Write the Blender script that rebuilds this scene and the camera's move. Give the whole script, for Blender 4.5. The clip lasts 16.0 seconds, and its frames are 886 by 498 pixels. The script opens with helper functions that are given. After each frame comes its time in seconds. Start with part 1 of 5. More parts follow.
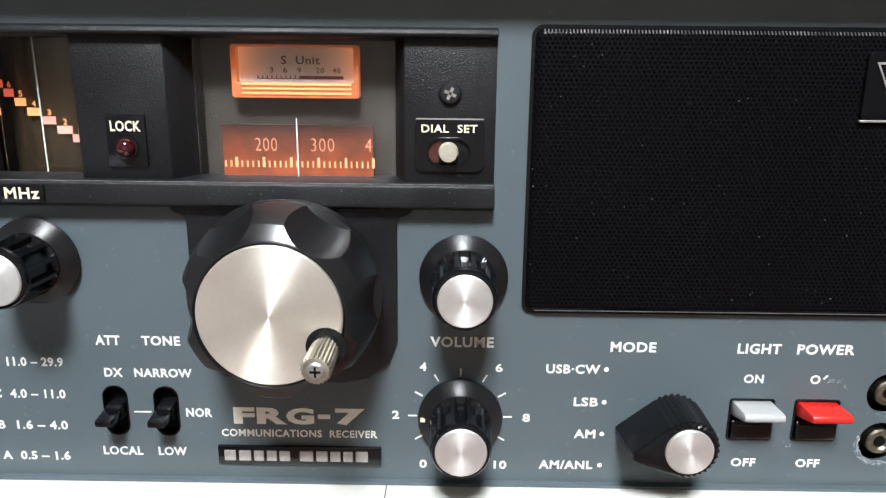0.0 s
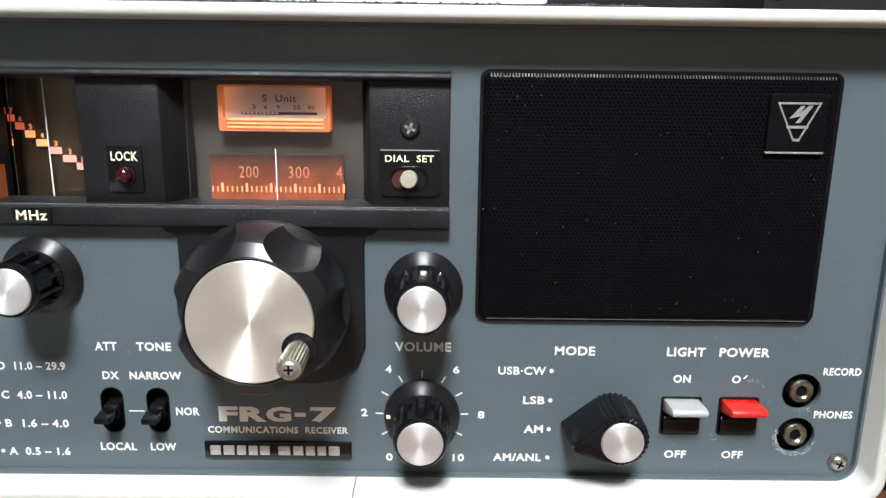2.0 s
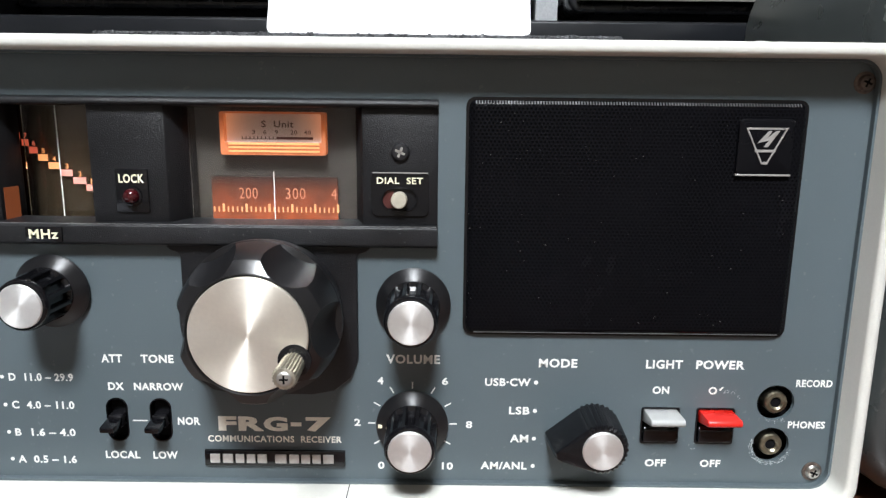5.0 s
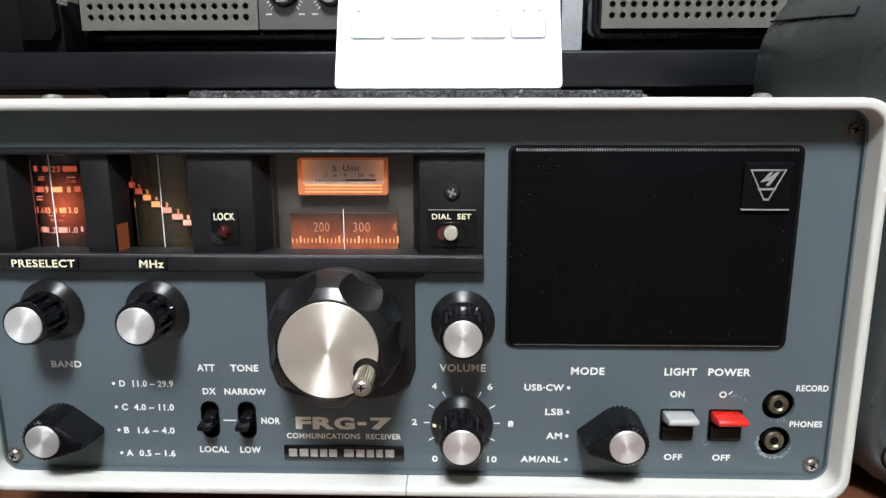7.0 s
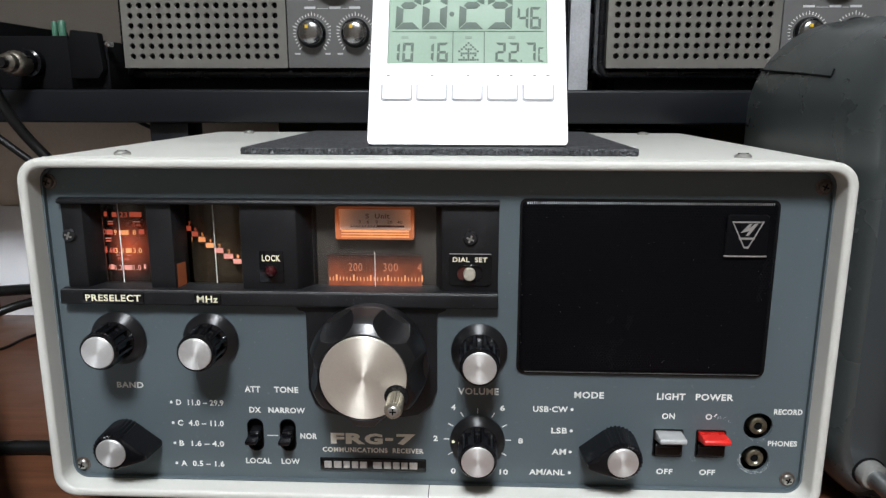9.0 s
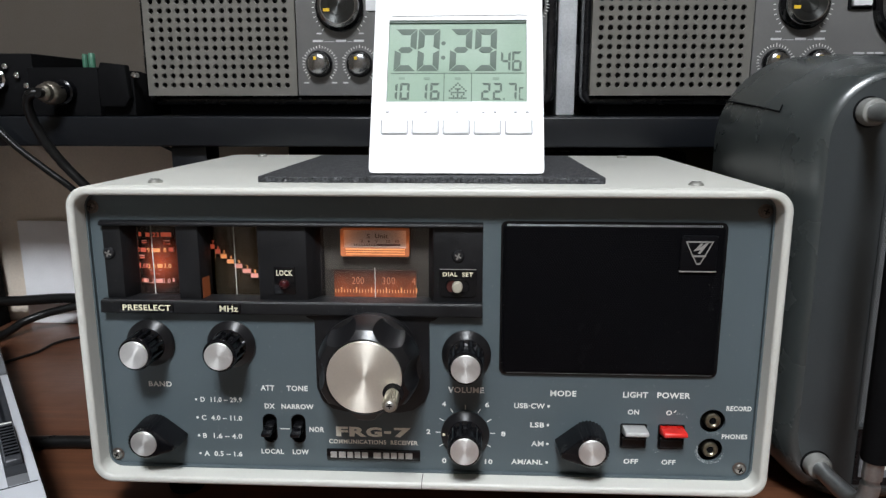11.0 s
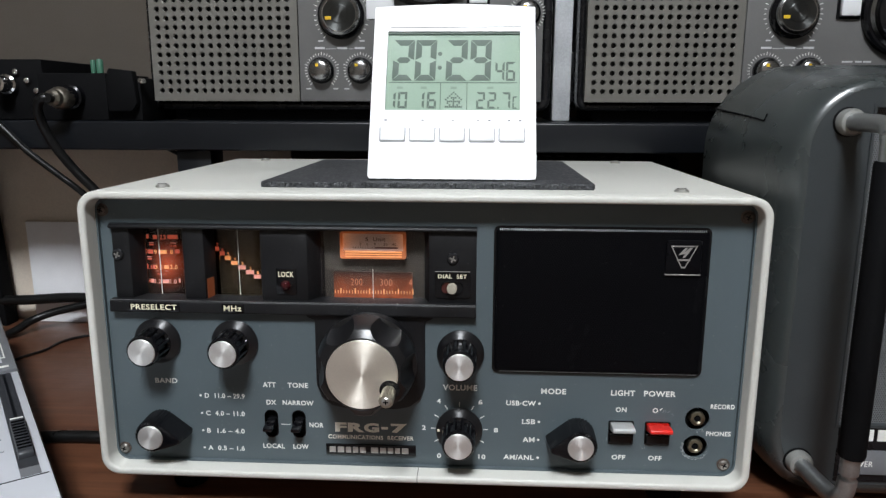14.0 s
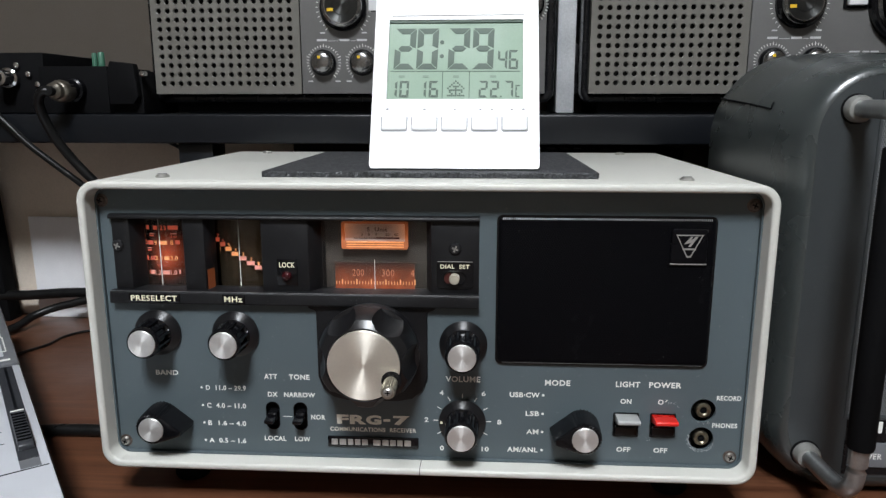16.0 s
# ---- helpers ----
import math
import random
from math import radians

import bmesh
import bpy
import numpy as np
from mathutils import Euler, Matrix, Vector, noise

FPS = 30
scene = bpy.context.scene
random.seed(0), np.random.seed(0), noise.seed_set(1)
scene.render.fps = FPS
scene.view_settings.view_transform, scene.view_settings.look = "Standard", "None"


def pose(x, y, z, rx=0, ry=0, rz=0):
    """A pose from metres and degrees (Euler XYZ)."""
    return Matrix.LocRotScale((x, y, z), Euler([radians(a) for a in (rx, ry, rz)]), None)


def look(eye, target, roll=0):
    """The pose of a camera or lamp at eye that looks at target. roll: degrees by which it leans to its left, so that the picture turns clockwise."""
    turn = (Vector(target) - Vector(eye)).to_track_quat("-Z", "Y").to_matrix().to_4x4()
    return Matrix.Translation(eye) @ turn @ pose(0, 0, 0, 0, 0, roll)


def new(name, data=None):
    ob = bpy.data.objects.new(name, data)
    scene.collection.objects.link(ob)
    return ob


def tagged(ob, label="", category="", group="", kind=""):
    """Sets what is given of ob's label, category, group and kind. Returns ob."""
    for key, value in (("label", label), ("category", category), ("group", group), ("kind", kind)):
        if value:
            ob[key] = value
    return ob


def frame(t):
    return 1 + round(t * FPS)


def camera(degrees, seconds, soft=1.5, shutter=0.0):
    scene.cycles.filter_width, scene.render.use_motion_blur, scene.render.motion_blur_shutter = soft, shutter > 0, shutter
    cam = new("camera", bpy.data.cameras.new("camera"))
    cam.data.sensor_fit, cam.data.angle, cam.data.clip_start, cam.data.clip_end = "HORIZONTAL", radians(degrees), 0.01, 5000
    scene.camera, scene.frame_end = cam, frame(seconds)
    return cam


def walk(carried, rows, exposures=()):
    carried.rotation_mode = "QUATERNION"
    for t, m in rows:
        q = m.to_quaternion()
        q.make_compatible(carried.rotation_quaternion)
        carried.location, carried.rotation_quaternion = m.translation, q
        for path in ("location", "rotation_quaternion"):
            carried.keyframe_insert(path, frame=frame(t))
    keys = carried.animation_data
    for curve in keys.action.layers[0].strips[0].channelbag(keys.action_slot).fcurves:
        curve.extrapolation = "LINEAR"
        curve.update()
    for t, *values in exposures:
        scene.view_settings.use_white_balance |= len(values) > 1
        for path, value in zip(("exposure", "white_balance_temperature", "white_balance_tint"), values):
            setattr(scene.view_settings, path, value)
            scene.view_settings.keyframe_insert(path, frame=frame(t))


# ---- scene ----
cam = camera(64.0, 16.0, 1.35)
PATH = [
    (0, (0.018, -0.188, 0.135), (0.003, 1.748, -0.364), 0.6),
    (0.5, (0.023, -0.199, 0.138), (0.013, 1.737, -0.364), 1.0),
    (1, (0.027, -0.206, 0.138), (0.025, 1.731, -0.359), 0.7),
    (1.5, (0.028, -0.21, 0.138), (0.034, 1.731, -0.343), 0.7),
    (2, (0.027, -0.213, 0.141), (0.038, 1.735, -0.312), 0.7),
    (2.5, (0.028, -0.214, 0.141), (0.039, 1.736, -0.302), 1.0),
    (3, (0.028, -0.218, 0.143), (0.045, 1.733, -0.295), 1.1),
    (5.5, (0.032, -0.23, 0.144), (0.022, 1.729, -0.258), 0.3),
    (6, (0.031, -0.239, 0.151), (0.009, 1.719, -0.256), -0.1),
    (6.5, (0.027, -0.249, 0.157), (-0.006, 1.707, -0.259), -0.1),
    (7, (0.022, -0.26, 0.163), (-0.033, 1.694, -0.26), -0.1),
    (7.5, (0.02, -0.267, 0.165), (-0.058, 1.688, -0.25), -0.1),
    (8, (0.016, -0.273, 0.168), (-0.067, 1.686, -0.228), -0.0),
    (8.5, (0.017, -0.282, 0.178), (-0.064, 1.677, -0.218), 0.2),
    (9, (0.018, -0.293, 0.187), (-0.059, 1.66, -0.236), 0.1),
    (9.5, (0.023, -0.308, 0.193), (-0.073, 1.646, -0.223), -0.0),
    (12, (0.029, -0.343, 0.202), (-0.065, 1.616, -0.189), 0.0),
    (12.5, (0.032, -0.347, 0.204), (-0.077, 1.613, -0.181), -0.0),
    (13, (0.034, -0.348, 0.206), (-0.087, 1.609, -0.185), -0.3),
    (13.5, (0.033, -0.348, 0.204), (-0.085, 1.61, -0.183), -0.2),
    (14, (0.031, -0.348, 0.204), (-0.07, 1.61, -0.195), 0.2),
    (14.5, (0.033, -0.348, 0.204), (-0.076, 1.607, -0.204), -0.0),
    (15, (0.034, -0.347, 0.202), (-0.074, 1.608, -0.208), 0.0),
    (15.5, (0.035, -0.347, 0.2), (-0.08, 1.609, -0.203), -0.1),
    (16, (0.032, -0.345, 0.199), (-0.082, 1.611, -0.204), -0.0),
]
EXPOSURES = [(0, 0.32), (3.0, 0.2), (5.5, 0.15), (7.0, -0.07), (9.0, -0.43), (12.5, -0.59), (16.0, -0.61)]
walk(cam, [(t, look(eye, target, roll)) for t, eye, target, roll in PATH], EXPOSURES)

# ---- light ----
world = bpy.data.worlds.new("world")
scene.world = world
world.use_nodes = True
world.node_tree.nodes["Background"].inputs[0].default_value = (0.75, 0.8, 0.9, 1)
world.node_tree.nodes["Background"].inputs[1].default_value = 0.01

LAMP = (-20, -1180, 1560)      # ceiling lamp, mm
lamp_data = bpy.data.lights.new("ceiling_light", "AREA")
lamp_data.shape, lamp_data.size, lamp_data.energy, lamp_data.color = "DISK", 0.42, 49, (0.95, 1.0, 1.06)
lamp_light = new("ceiling_light", lamp_data)
lamp_light.matrix_world = look([c * 0.001 for c in LAMP], (-0.02, -0.8, 0.0))


# ---- materials ----
def mat(name, col, rough=0.5, metal=0.0, var=0.12, scale=60.0, bump=0.0, bscale=900.0, coat=0.0, specks=0.0, speck_scale=500.0,
        rvar=0.1, emit=None, strength=0.0, spec=0.5, aniso=0.0, speck_min=0.735, speck_col=(0.55, 0.55, 0.52)):
    m = bpy.data.materials.new(name)
    m.use_nodes = True
    nt = m.node_tree
    nd, ln = nt.nodes, nt.links.new
    b = nd["Principled BSDF"]
    b.inputs["Metallic"].default_value = metal
    b.inputs["Specular IOR Level"].default_value = spec
    b.inputs["Coat Weight"].default_value = coat
    b.inputs["Coat Roughness"].default_value = 0.08
    if emit:
        b.inputs["Emission Color"].default_value = (*emit, 1)
        b.inputs["Emission Strength"].default_value = strength
    co = nd.new("ShaderNodeTexCoord")
    big = nd.new("ShaderNodeTexNoise")
    big.inputs["Scale"].default_value, big.inputs["Detail"].default_value = scale, 6
    fine = nd.new("ShaderNodeTexNoise")
    fine.inputs["Scale"].default_value, fine.inputs["Detail"].default_value = bscale, 3
    for n in (big, fine):
        ln(co.outputs["Object"], n.inputs["Vector"])
    mixv = nd.new("ShaderNodeMath")
    mixv.operation = "ADD"
    ln(big.outputs["Fac"], mixv.inputs[0])
    ln(fine.outputs["Fac"], mixv.inputs[1])
    ramp = nd.new("ShaderNodeMapRange")
    ramp.inputs["From Min"].default_value, ramp.inputs["From Max"].default_value = 0.6, 1.4
    ramp.inputs["To Min"].default_value, ramp.inputs["To Max"].default_value = 1 - var, 1 + var
    ln(mixv.outputs[0], ramp.inputs["Value"])
    mul = nd.new("ShaderNodeVectorMath")
    mul.operation = "SCALE"
    mul.inputs[0].default_value = col
    ln(ramp.outputs[0], mul.inputs["Scale"])
    out = mul.outputs[0]
    if specks:
        sp = nd.new("ShaderNodeTexNoise")
        sp.inputs["Scale"].default_value, sp.inputs["Detail"].default_value = speck_scale, 1
        ln(co.outputs["Object"], sp.inputs["Vector"])
        th = nd.new("ShaderNodeMapRange")
        th.inputs["From Min"].default_value, th.inputs["From Max"].default_value = speck_min, speck_min + 0.035
        th.inputs["To Max"].default_value = specks
        ln(sp.outputs["Fac"], th.inputs["Value"])
        mx = nd.new("ShaderNodeMix")
        mx.data_type = "RGBA"
        mx.inputs["B"].default_value = (*speck_col, 1)
        ln(th.outputs[0], mx.inputs["Factor"])
        ln(out, mx.inputs["A"])
        out = mx.outputs["Result"]
    ln(out, b.inputs["Base Color"])
    rr = nd.new("ShaderNodeMapRange")
    rr.inputs["From Min"].default_value, rr.inputs["From Max"].default_value = 0.3, 0.7
    rr.inputs["To Min"].default_value, rr.inputs["To Max"].default_value = max(0.02, rough - rvar), min(1, rough + rvar)
    ln(big.outputs["Fac"], rr.inputs["Value"])
    ln(rr.outputs[0], b.inputs["Roughness"])
    if bump:
        bp = nd.new("ShaderNodeBump")
        bp.inputs["Strength"].default_value, bp.inputs["Distance"].default_value = bump, 0.0004
        ln(fine.outputs["Fac"], bp.inputs["Height"])
        ln(bp.outputs[0], b.inputs["Normal"])
    if aniso:
        tg = nd.new("ShaderNodeTangent")
        tg.direction_type, tg.axis = "RADIAL", "Y"
        b.inputs["Anisotropic"].default_value = aniso
        b.inputs["Anisotropic Rotation"].default_value = 0.25
        ln(tg.outputs[0], b.inputs["Tangent"])
    return m


def glow(name, col, strength, base=(0.02, 0.01, 0.01)):
    return mat(name, base, 0.5, emit=col, strength=strength, var=0.2)


def glow_from_below(name, col, low, high, half, base):
    """Emission in place of a lamp below: it fades from the lower edge up."""
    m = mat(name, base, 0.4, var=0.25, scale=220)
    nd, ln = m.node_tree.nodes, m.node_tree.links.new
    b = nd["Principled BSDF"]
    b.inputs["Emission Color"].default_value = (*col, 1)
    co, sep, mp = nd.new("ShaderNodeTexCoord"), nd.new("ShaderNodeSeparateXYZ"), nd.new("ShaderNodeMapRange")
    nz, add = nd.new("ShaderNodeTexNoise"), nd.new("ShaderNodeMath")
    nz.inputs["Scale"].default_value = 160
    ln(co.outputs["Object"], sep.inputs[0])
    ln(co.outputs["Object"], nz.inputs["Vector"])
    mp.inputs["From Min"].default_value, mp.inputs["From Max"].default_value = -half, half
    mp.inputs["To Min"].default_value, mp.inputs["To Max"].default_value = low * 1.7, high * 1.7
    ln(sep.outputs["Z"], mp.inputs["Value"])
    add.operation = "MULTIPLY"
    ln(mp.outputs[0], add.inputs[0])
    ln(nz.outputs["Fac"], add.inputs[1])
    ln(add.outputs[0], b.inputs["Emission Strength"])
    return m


def glow_from_spot(name, col, strength, at, reach, base, rough):
    """Emission in place of a bulb behind the sheet: it fades outwards from there."""
    m = mat(name, base, rough, var=0.12, scale=40, rvar=0.05, spec=0.6)
    nd, ln = m.node_tree.nodes, m.node_tree.links.new
    b = nd["Principled BSDF"]
    b.inputs["Emission Color"].default_value = (*col, 1)
    co, mp, gr = nd.new("ShaderNodeTexCoord"), nd.new("ShaderNodeMapping"), nd.new("ShaderNodeTexGradient")
    mp.vector_type = "TEXTURE"
    mp.inputs["Location"].default_value = (at[0], 0, at[1])
    mp.inputs["Scale"].default_value = (reach[0], 1.0, reach[1])
    gr.gradient_type = "QUADRATIC_SPHERE"
    mul = nd.new("ShaderNodeMath")
    mul.operation, mul.inputs[1].default_value = "MULTIPLY", strength
    ln(co.outputs["Object"], mp.inputs[0])
    ln(mp.outputs[0], gr.inputs[0])
    ln(gr.outputs["Fac"], mul.inputs[0])
    ln(mul.outputs[0], b.inputs["Emission Strength"])
    return m


def glow_from_ends(name, col, mid, edge, half, base):
    """Scale with emission in place of end lamps: it falls towards the middle."""
    m = mat(name, base, 0.45, var=0.1, scale=120)
    nd, ln = m.node_tree.nodes, m.node_tree.links.new
    b = nd["Principled BSDF"]
    b.inputs["Emission Color"].default_value = (*col, 1)
    co, sep, ab, pw, mp = (nd.new("ShaderNode" + k) for k in ("TexCoord", "SeparateXYZ", "Math", "Math", "MapRange"))
    ab.operation, pw.operation, pw.inputs[1].default_value = "ABSOLUTE", "POWER", 3.0
    mp.inputs["From Max"].default_value = half ** 3
    mp.inputs["To Min"].default_value, mp.inputs["To Max"].default_value = mid, edge
    ln(co.outputs["Object"], sep.inputs[0])
    ln(sep.outputs["X"], ab.inputs[0])
    ln(ab.outputs[0], pw.inputs[0])
    ln(pw.outputs[0], mp.inputs["Value"])
    ln(mp.outputs[0], b.inputs["Emission Strength"])
    return m


def perforated(name, col, hole, pitch, rough, gloss=0.2):
    """Painted sheet with a fine hexagonal field of round holes."""
    m = mat(name, col, rough, var=0.15, scale=30, spec=0.6)
    nt = m.node_tree
    nd, ln = nt.nodes, nt.links.new
    b = nd["Principled BSDF"]
    sep = nd.new("ShaderNodeSeparateXYZ")
    co = nd.new("ShaderNodeTexCoord")
    ln(co.outputs["Object"], sep.inputs[0])

    def wave(a, wa, b2, wb):
        x1, x2, s, c = (nd.new("ShaderNodeMath") for _ in range(4))
        x1.operation = x2.operation = "MULTIPLY"
        ln(a, x1.inputs[0])
        ln(b2, x2.inputs[0])
        x1.inputs[1].default_value, x2.inputs[1].default_value = wa, wb
        s.operation, c.operation = "ADD", "COSINE"
        ln(x1.outputs[0], s.inputs[0])
        ln(x2.outputs[0], s.inputs[1])
        ln(s.outputs[0], c.inputs[0])
        return c.outputs[0]
    k = 2 * math.pi / pitch
    total = None
    for wa, wb in ((k, k * 0.577), (k, -k * 0.577), (0, k * 1.1547)):
        w = wave(sep.outputs["X"], wa, sep.outputs["Z"], wb)
        if total is None:
            total = w
        else:
            ad = nd.new("ShaderNodeMath")
            ln(total, ad.inputs[0])
            ln(w, ad.inputs[1])
            total = ad.outputs[0]
    th = nd.new("ShaderNodeMapRange")
    th.inputs["From Min"].default_value, th.inputs["From Max"].default_value = 0.2, 1.0
    ln(total, th.inputs["Value"])
    old = b.inputs["Base Color"].links[0].from_socket
    mx = nd.new("ShaderNodeMix")
    mx.data_type = "RGBA"
    mx.inputs["B"].default_value = (*hole, 1)
    ln(th.outputs[0], mx.inputs["Factor"])
    ln(old, mx.inputs["A"])
    ln(mx.outputs["Result"], b.inputs["Base Color"])
    gl = nd.new("ShaderNodeMapRange")
    gl.inputs["To Min"].default_value, gl.inputs["To Max"].default_value = gloss, 0.02
    ln(th.outputs[0], gl.inputs["Value"])
    ln(gl.outputs[0], b.inputs["Specular IOR Level"])
    bp = nd.new("ShaderNodeBump")
    bp.invert = True
    bp.inputs["Strength"].default_value, bp.inputs["Distance"].default_value = 0.8, 0.0004
    ln(th.outputs[0], bp.inputs["Height"])
    ln(bp.outputs[0], b.inputs["Normal"])
    return m


def wood(name):
    m = mat(name, (0.12, 0.045, 0.022), 0.38, var=0.2, scale=20, bump=0.05, bscale=400)
    nt = m.node_tree
    nd, ln = nt.nodes, nt.links.new
    b = nd["Principled BSDF"]
    co, mp, nz = nd.new("ShaderNodeTexCoord"), nd.new("ShaderNodeMapping"), nd.new("ShaderNodeTexNoise")
    mp.inputs["Scale"].default_value = (6, 160, 20)
    nz.inputs["Scale"].default_value, nz.inputs["Detail"].default_value, nz.inputs["Roughness"].default_value = 1.6, 8, 0.65
    ln(co.outputs["Object"], mp.inputs[0])
    ln(mp.outputs[0], nz.inputs["Vector"])
    cr = nd.new("ShaderNodeValToRGB")
    cr.color_ramp.elements[0].color, cr.color_ramp.elements[0].position = (0.062, 0.022, 0.011, 1), 0.3
    cr.color_ramp.elements[1].color, cr.color_ramp.elements[1].position = (0.145, 0.058, 0.029, 1), 0.72
    ln(nz.outputs["Fac"], cr.inputs[0])
    ln(cr.outputs[0], b.inputs["Base Color"])
    return m


def glass(name, tint=(1, 1, 1), rough=0.0):
    m = bpy.data.materials.new(name)
    m.use_nodes = True
    b = m.node_tree.nodes["Principled BSDF"]
    b.inputs["Transmission Weight"].default_value, b.inputs["Roughness"].default_value = 1, rough
    b.inputs["Base Color"].default_value, b.inputs["IOR"].default_value = (*tint, 1), 1.3
    return m


CASE = mat("cream_enamel", (0.58, 0.575, 0.53), 0.42, var=0.05, scale=12, bump=0.06, bscale=1400, rvar=0.06)
PANEL = mat("slate_paint", (0.081, 0.104, 0.114), 0.42, var=0.06, scale=18, bump=0.03, bscale=2500, specks=0.06, speck_scale=520)
BLACK_TEX = mat("black_grained_plastic", (0.0085, 0.0085, 0.0095), 0.4, var=0.25, scale=60, bump=0.45, bscale=2600, specks=0.1, speck_scale=1100, spec=0.32)
BLACK = mat("black_plastic", (0.007, 0.007, 0.008), 0.26, var=0.2, scale=80, bump=0.04, bscale=1500, spec=0.35)
GLOSS = mat("black_gloss_plastic", (0.005, 0.005, 0.006), 0.12, var=0.2, scale=90, rvar=0.05, bump=0.03, bscale=700, spec=0.38)
KNOB = mat("satin_black_knob", (0.0045, 0.0045, 0.0055), 0.22, var=0.2, scale=90, rvar=0.06, bump=0.05, bscale=1200, spec=0.32)
SKIRT = mat("turned_black_skirt", (0.006, 0.006, 0.007), 0.42, var=0.2, scale=90, rvar=0.03, bump=0.02, bscale=1200, spec=0.75, aniso=0.88)
TUNER = mat("satin_black_tuner", (0.006, 0.006, 0.007), 0.34, var=0.2, scale=90, rvar=0.04, bump=0.02, bscale=1200, spec=0.72, aniso=0.7)
RUST = mat("rusty_screw", (0.13, 0.1, 0.085), 0.5, 0.7, var=0.5, scale=500)
DARKSCREW = mat("blackened_screw", (0.035, 0.035, 0.038), 0.3, 0.6, var=0.2)
DARKSTEEL = mat("dark_polished_metal", (0.34, 0.34, 0.34), 0.22, 1.0, var=0.05, scale=200, rvar=0.02)
SPUNBLACK = mat("spun_dark_metal", (0.07, 0.072, 0.07), 0.34, 0.9, var=0.1, scale=200, rvar=0.04, aniso=0.8)
# Pale grey for strips that paint highlights along black edges.
EDGELIGHT = mat("edge_highlight_grey", (0.11, 0.11, 0.11), 0.35, var=0.7, scale=120, spec=0.6)
BRASS = mat("dull_brass", (0.27, 0.245, 0.18), 0.42, 1.0, var=0.35, scale=300)
SATIN = mat("satin_steel", (0.42, 0.43, 0.43), 0.36, 0.9, var=0.15, scale=120)
COLLAR = mat("pale_grey_collar", (0.24, 0.24, 0.225), 0.4, 0.2, var=0.1, scale=120)
PIN = mat("tarnished_grip", (0.42, 0.39, 0.32), 0.42, 0.9, var=0.3, scale=400)
BOXGREY = mat("pale_box_card", (0.42, 0.43, 0.44), 0.6, var=0.2, scale=40)
BADGE = mat("black_badge", (0.003, 0.003, 0.004), 0.3, var=0.2, spec=0.15)
BEAD = mat("rolled_edge_glint", (0.34, 0.34, 0.35), 0.34, 1.0, var=0.4, scale=120)
DUST = mat("pale_dust", (0.13, 0.127, 0.12), 0.8, var=0.4, scale=300)
MATT = mat("matt_black", (0.005, 0.005, 0.0055), 0.7, var=0.2, spec=0.06)
ALU = mat("spun_aluminium", (0.82, 0.81, 0.79), 0.52, 0.8, var=0.04, scale=200, aniso=0.6, rvar=0.05)
CHAMP = mat("spun_champagne_aluminium", (0.9, 0.852, 0.758), 0.48, 0.82, var=0.04, scale=160, aniso=0.8, rvar=0.05)
STEEL = mat("dull_steel", (0.5, 0.48, 0.45), 0.35, 1.0, var=0.25, scale=300)
BRASSY = mat("tarnished_nickel", (0.36, 0.33, 0.28), 0.38, 1.0, var=0.3, scale=400)
NICKEL = mat("pale_nickel", (0.5, 0.49, 0.46), 0.42, 0.85, var=0.12, scale=300)
CHROME = mat("bright_chrome", (0.75, 0.75, 0.75), 0.12, 1.0, var=0.05)
WHITE = mat("white_print", (0.78, 0.78, 0.74), 0.6, var=0.08, scale=300)
CREAM = mat("cream_print", (0.78, 0.72, 0.52), 0.5, var=0.08, scale=300)
GOLD = mat("pale_gold_print", (0.88, 0.85, 0.76), 0.4, var=0.12, scale=300)
SILVER = mat("silver_print", (0.5, 0.48, 0.46), 0.35, 0.6, var=0.15, scale=300)
GRILLE = perforated("perforated_black_steel", (0.004, 0.004, 0.005), (0.0012, 0.0012, 0.0014), 0.0013, 0.2, 0.085)
GREYLEVER = mat("light_grey_plastic", (0.38, 0.385, 0.375), 0.4, var=0.06)
REDLEVER = mat("red_plastic", (0.62, 0.018, 0.012), 0.32, var=0.06)
LEDRED = mat("dark_red_lens", (0.035, 0.002, 0.004), 0.08, var=0.1, coat=0.6)
IVORY = mat("ivory_plastic", (0.38, 0.35, 0.28), 0.4, var=0.06)
PANE = glass("clear_pane", (0.93, 0.93, 0.92))
CLOCKWHITE = mat("white_plastic", (0.76, 0.76, 0.77), 0.4, var=0.02)
LCD = mat("green_grey_lcd", (0.22, 0.32, 0.235), 0.55, var=0.05, scale=30)
LCDINK = mat("lcd_segment", (0.06, 0.095, 0.07), 0.6, var=0.06)
LCDFAINT = mat("lcd_faint_mark", (0.16, 0.235, 0.175), 0.55, var=0.06)
PALEMARK = mat("pale_grey_mark", (0.5, 0.5, 0.5), 0.5)
RUBBER = mat("crumb_rubber", (0.03, 0.031, 0.034), 0.62, var=0.6, scale=300, bump=1.0, bscale=620, specks=0.8, speck_scale=700, speck_min=0.6, speck_col=(0.15, 0.153, 0.16))
CRUMB = mat("cut_rubber_crumb", (0.05, 0.052, 0.056), 0.5, var=0.9, scale=500, bump=0.6, bscale=900)
CABLE = mat("black_cable_rubber", (0.006, 0.006, 0.006), 0.34, var=0.2, spec=0.3)
SHELF = mat("black_powder_coat", (0.006, 0.007, 0.009), 0.32, rvar=0.03, var=0.08, scale=40, bump=0.12, bscale=2000, spec=0.38)
RGREY = mat("warm_grey_panel", (0.13, 0.124, 0.109), 0.45, var=0.08, scale=30, bump=0.1, bscale=1600)
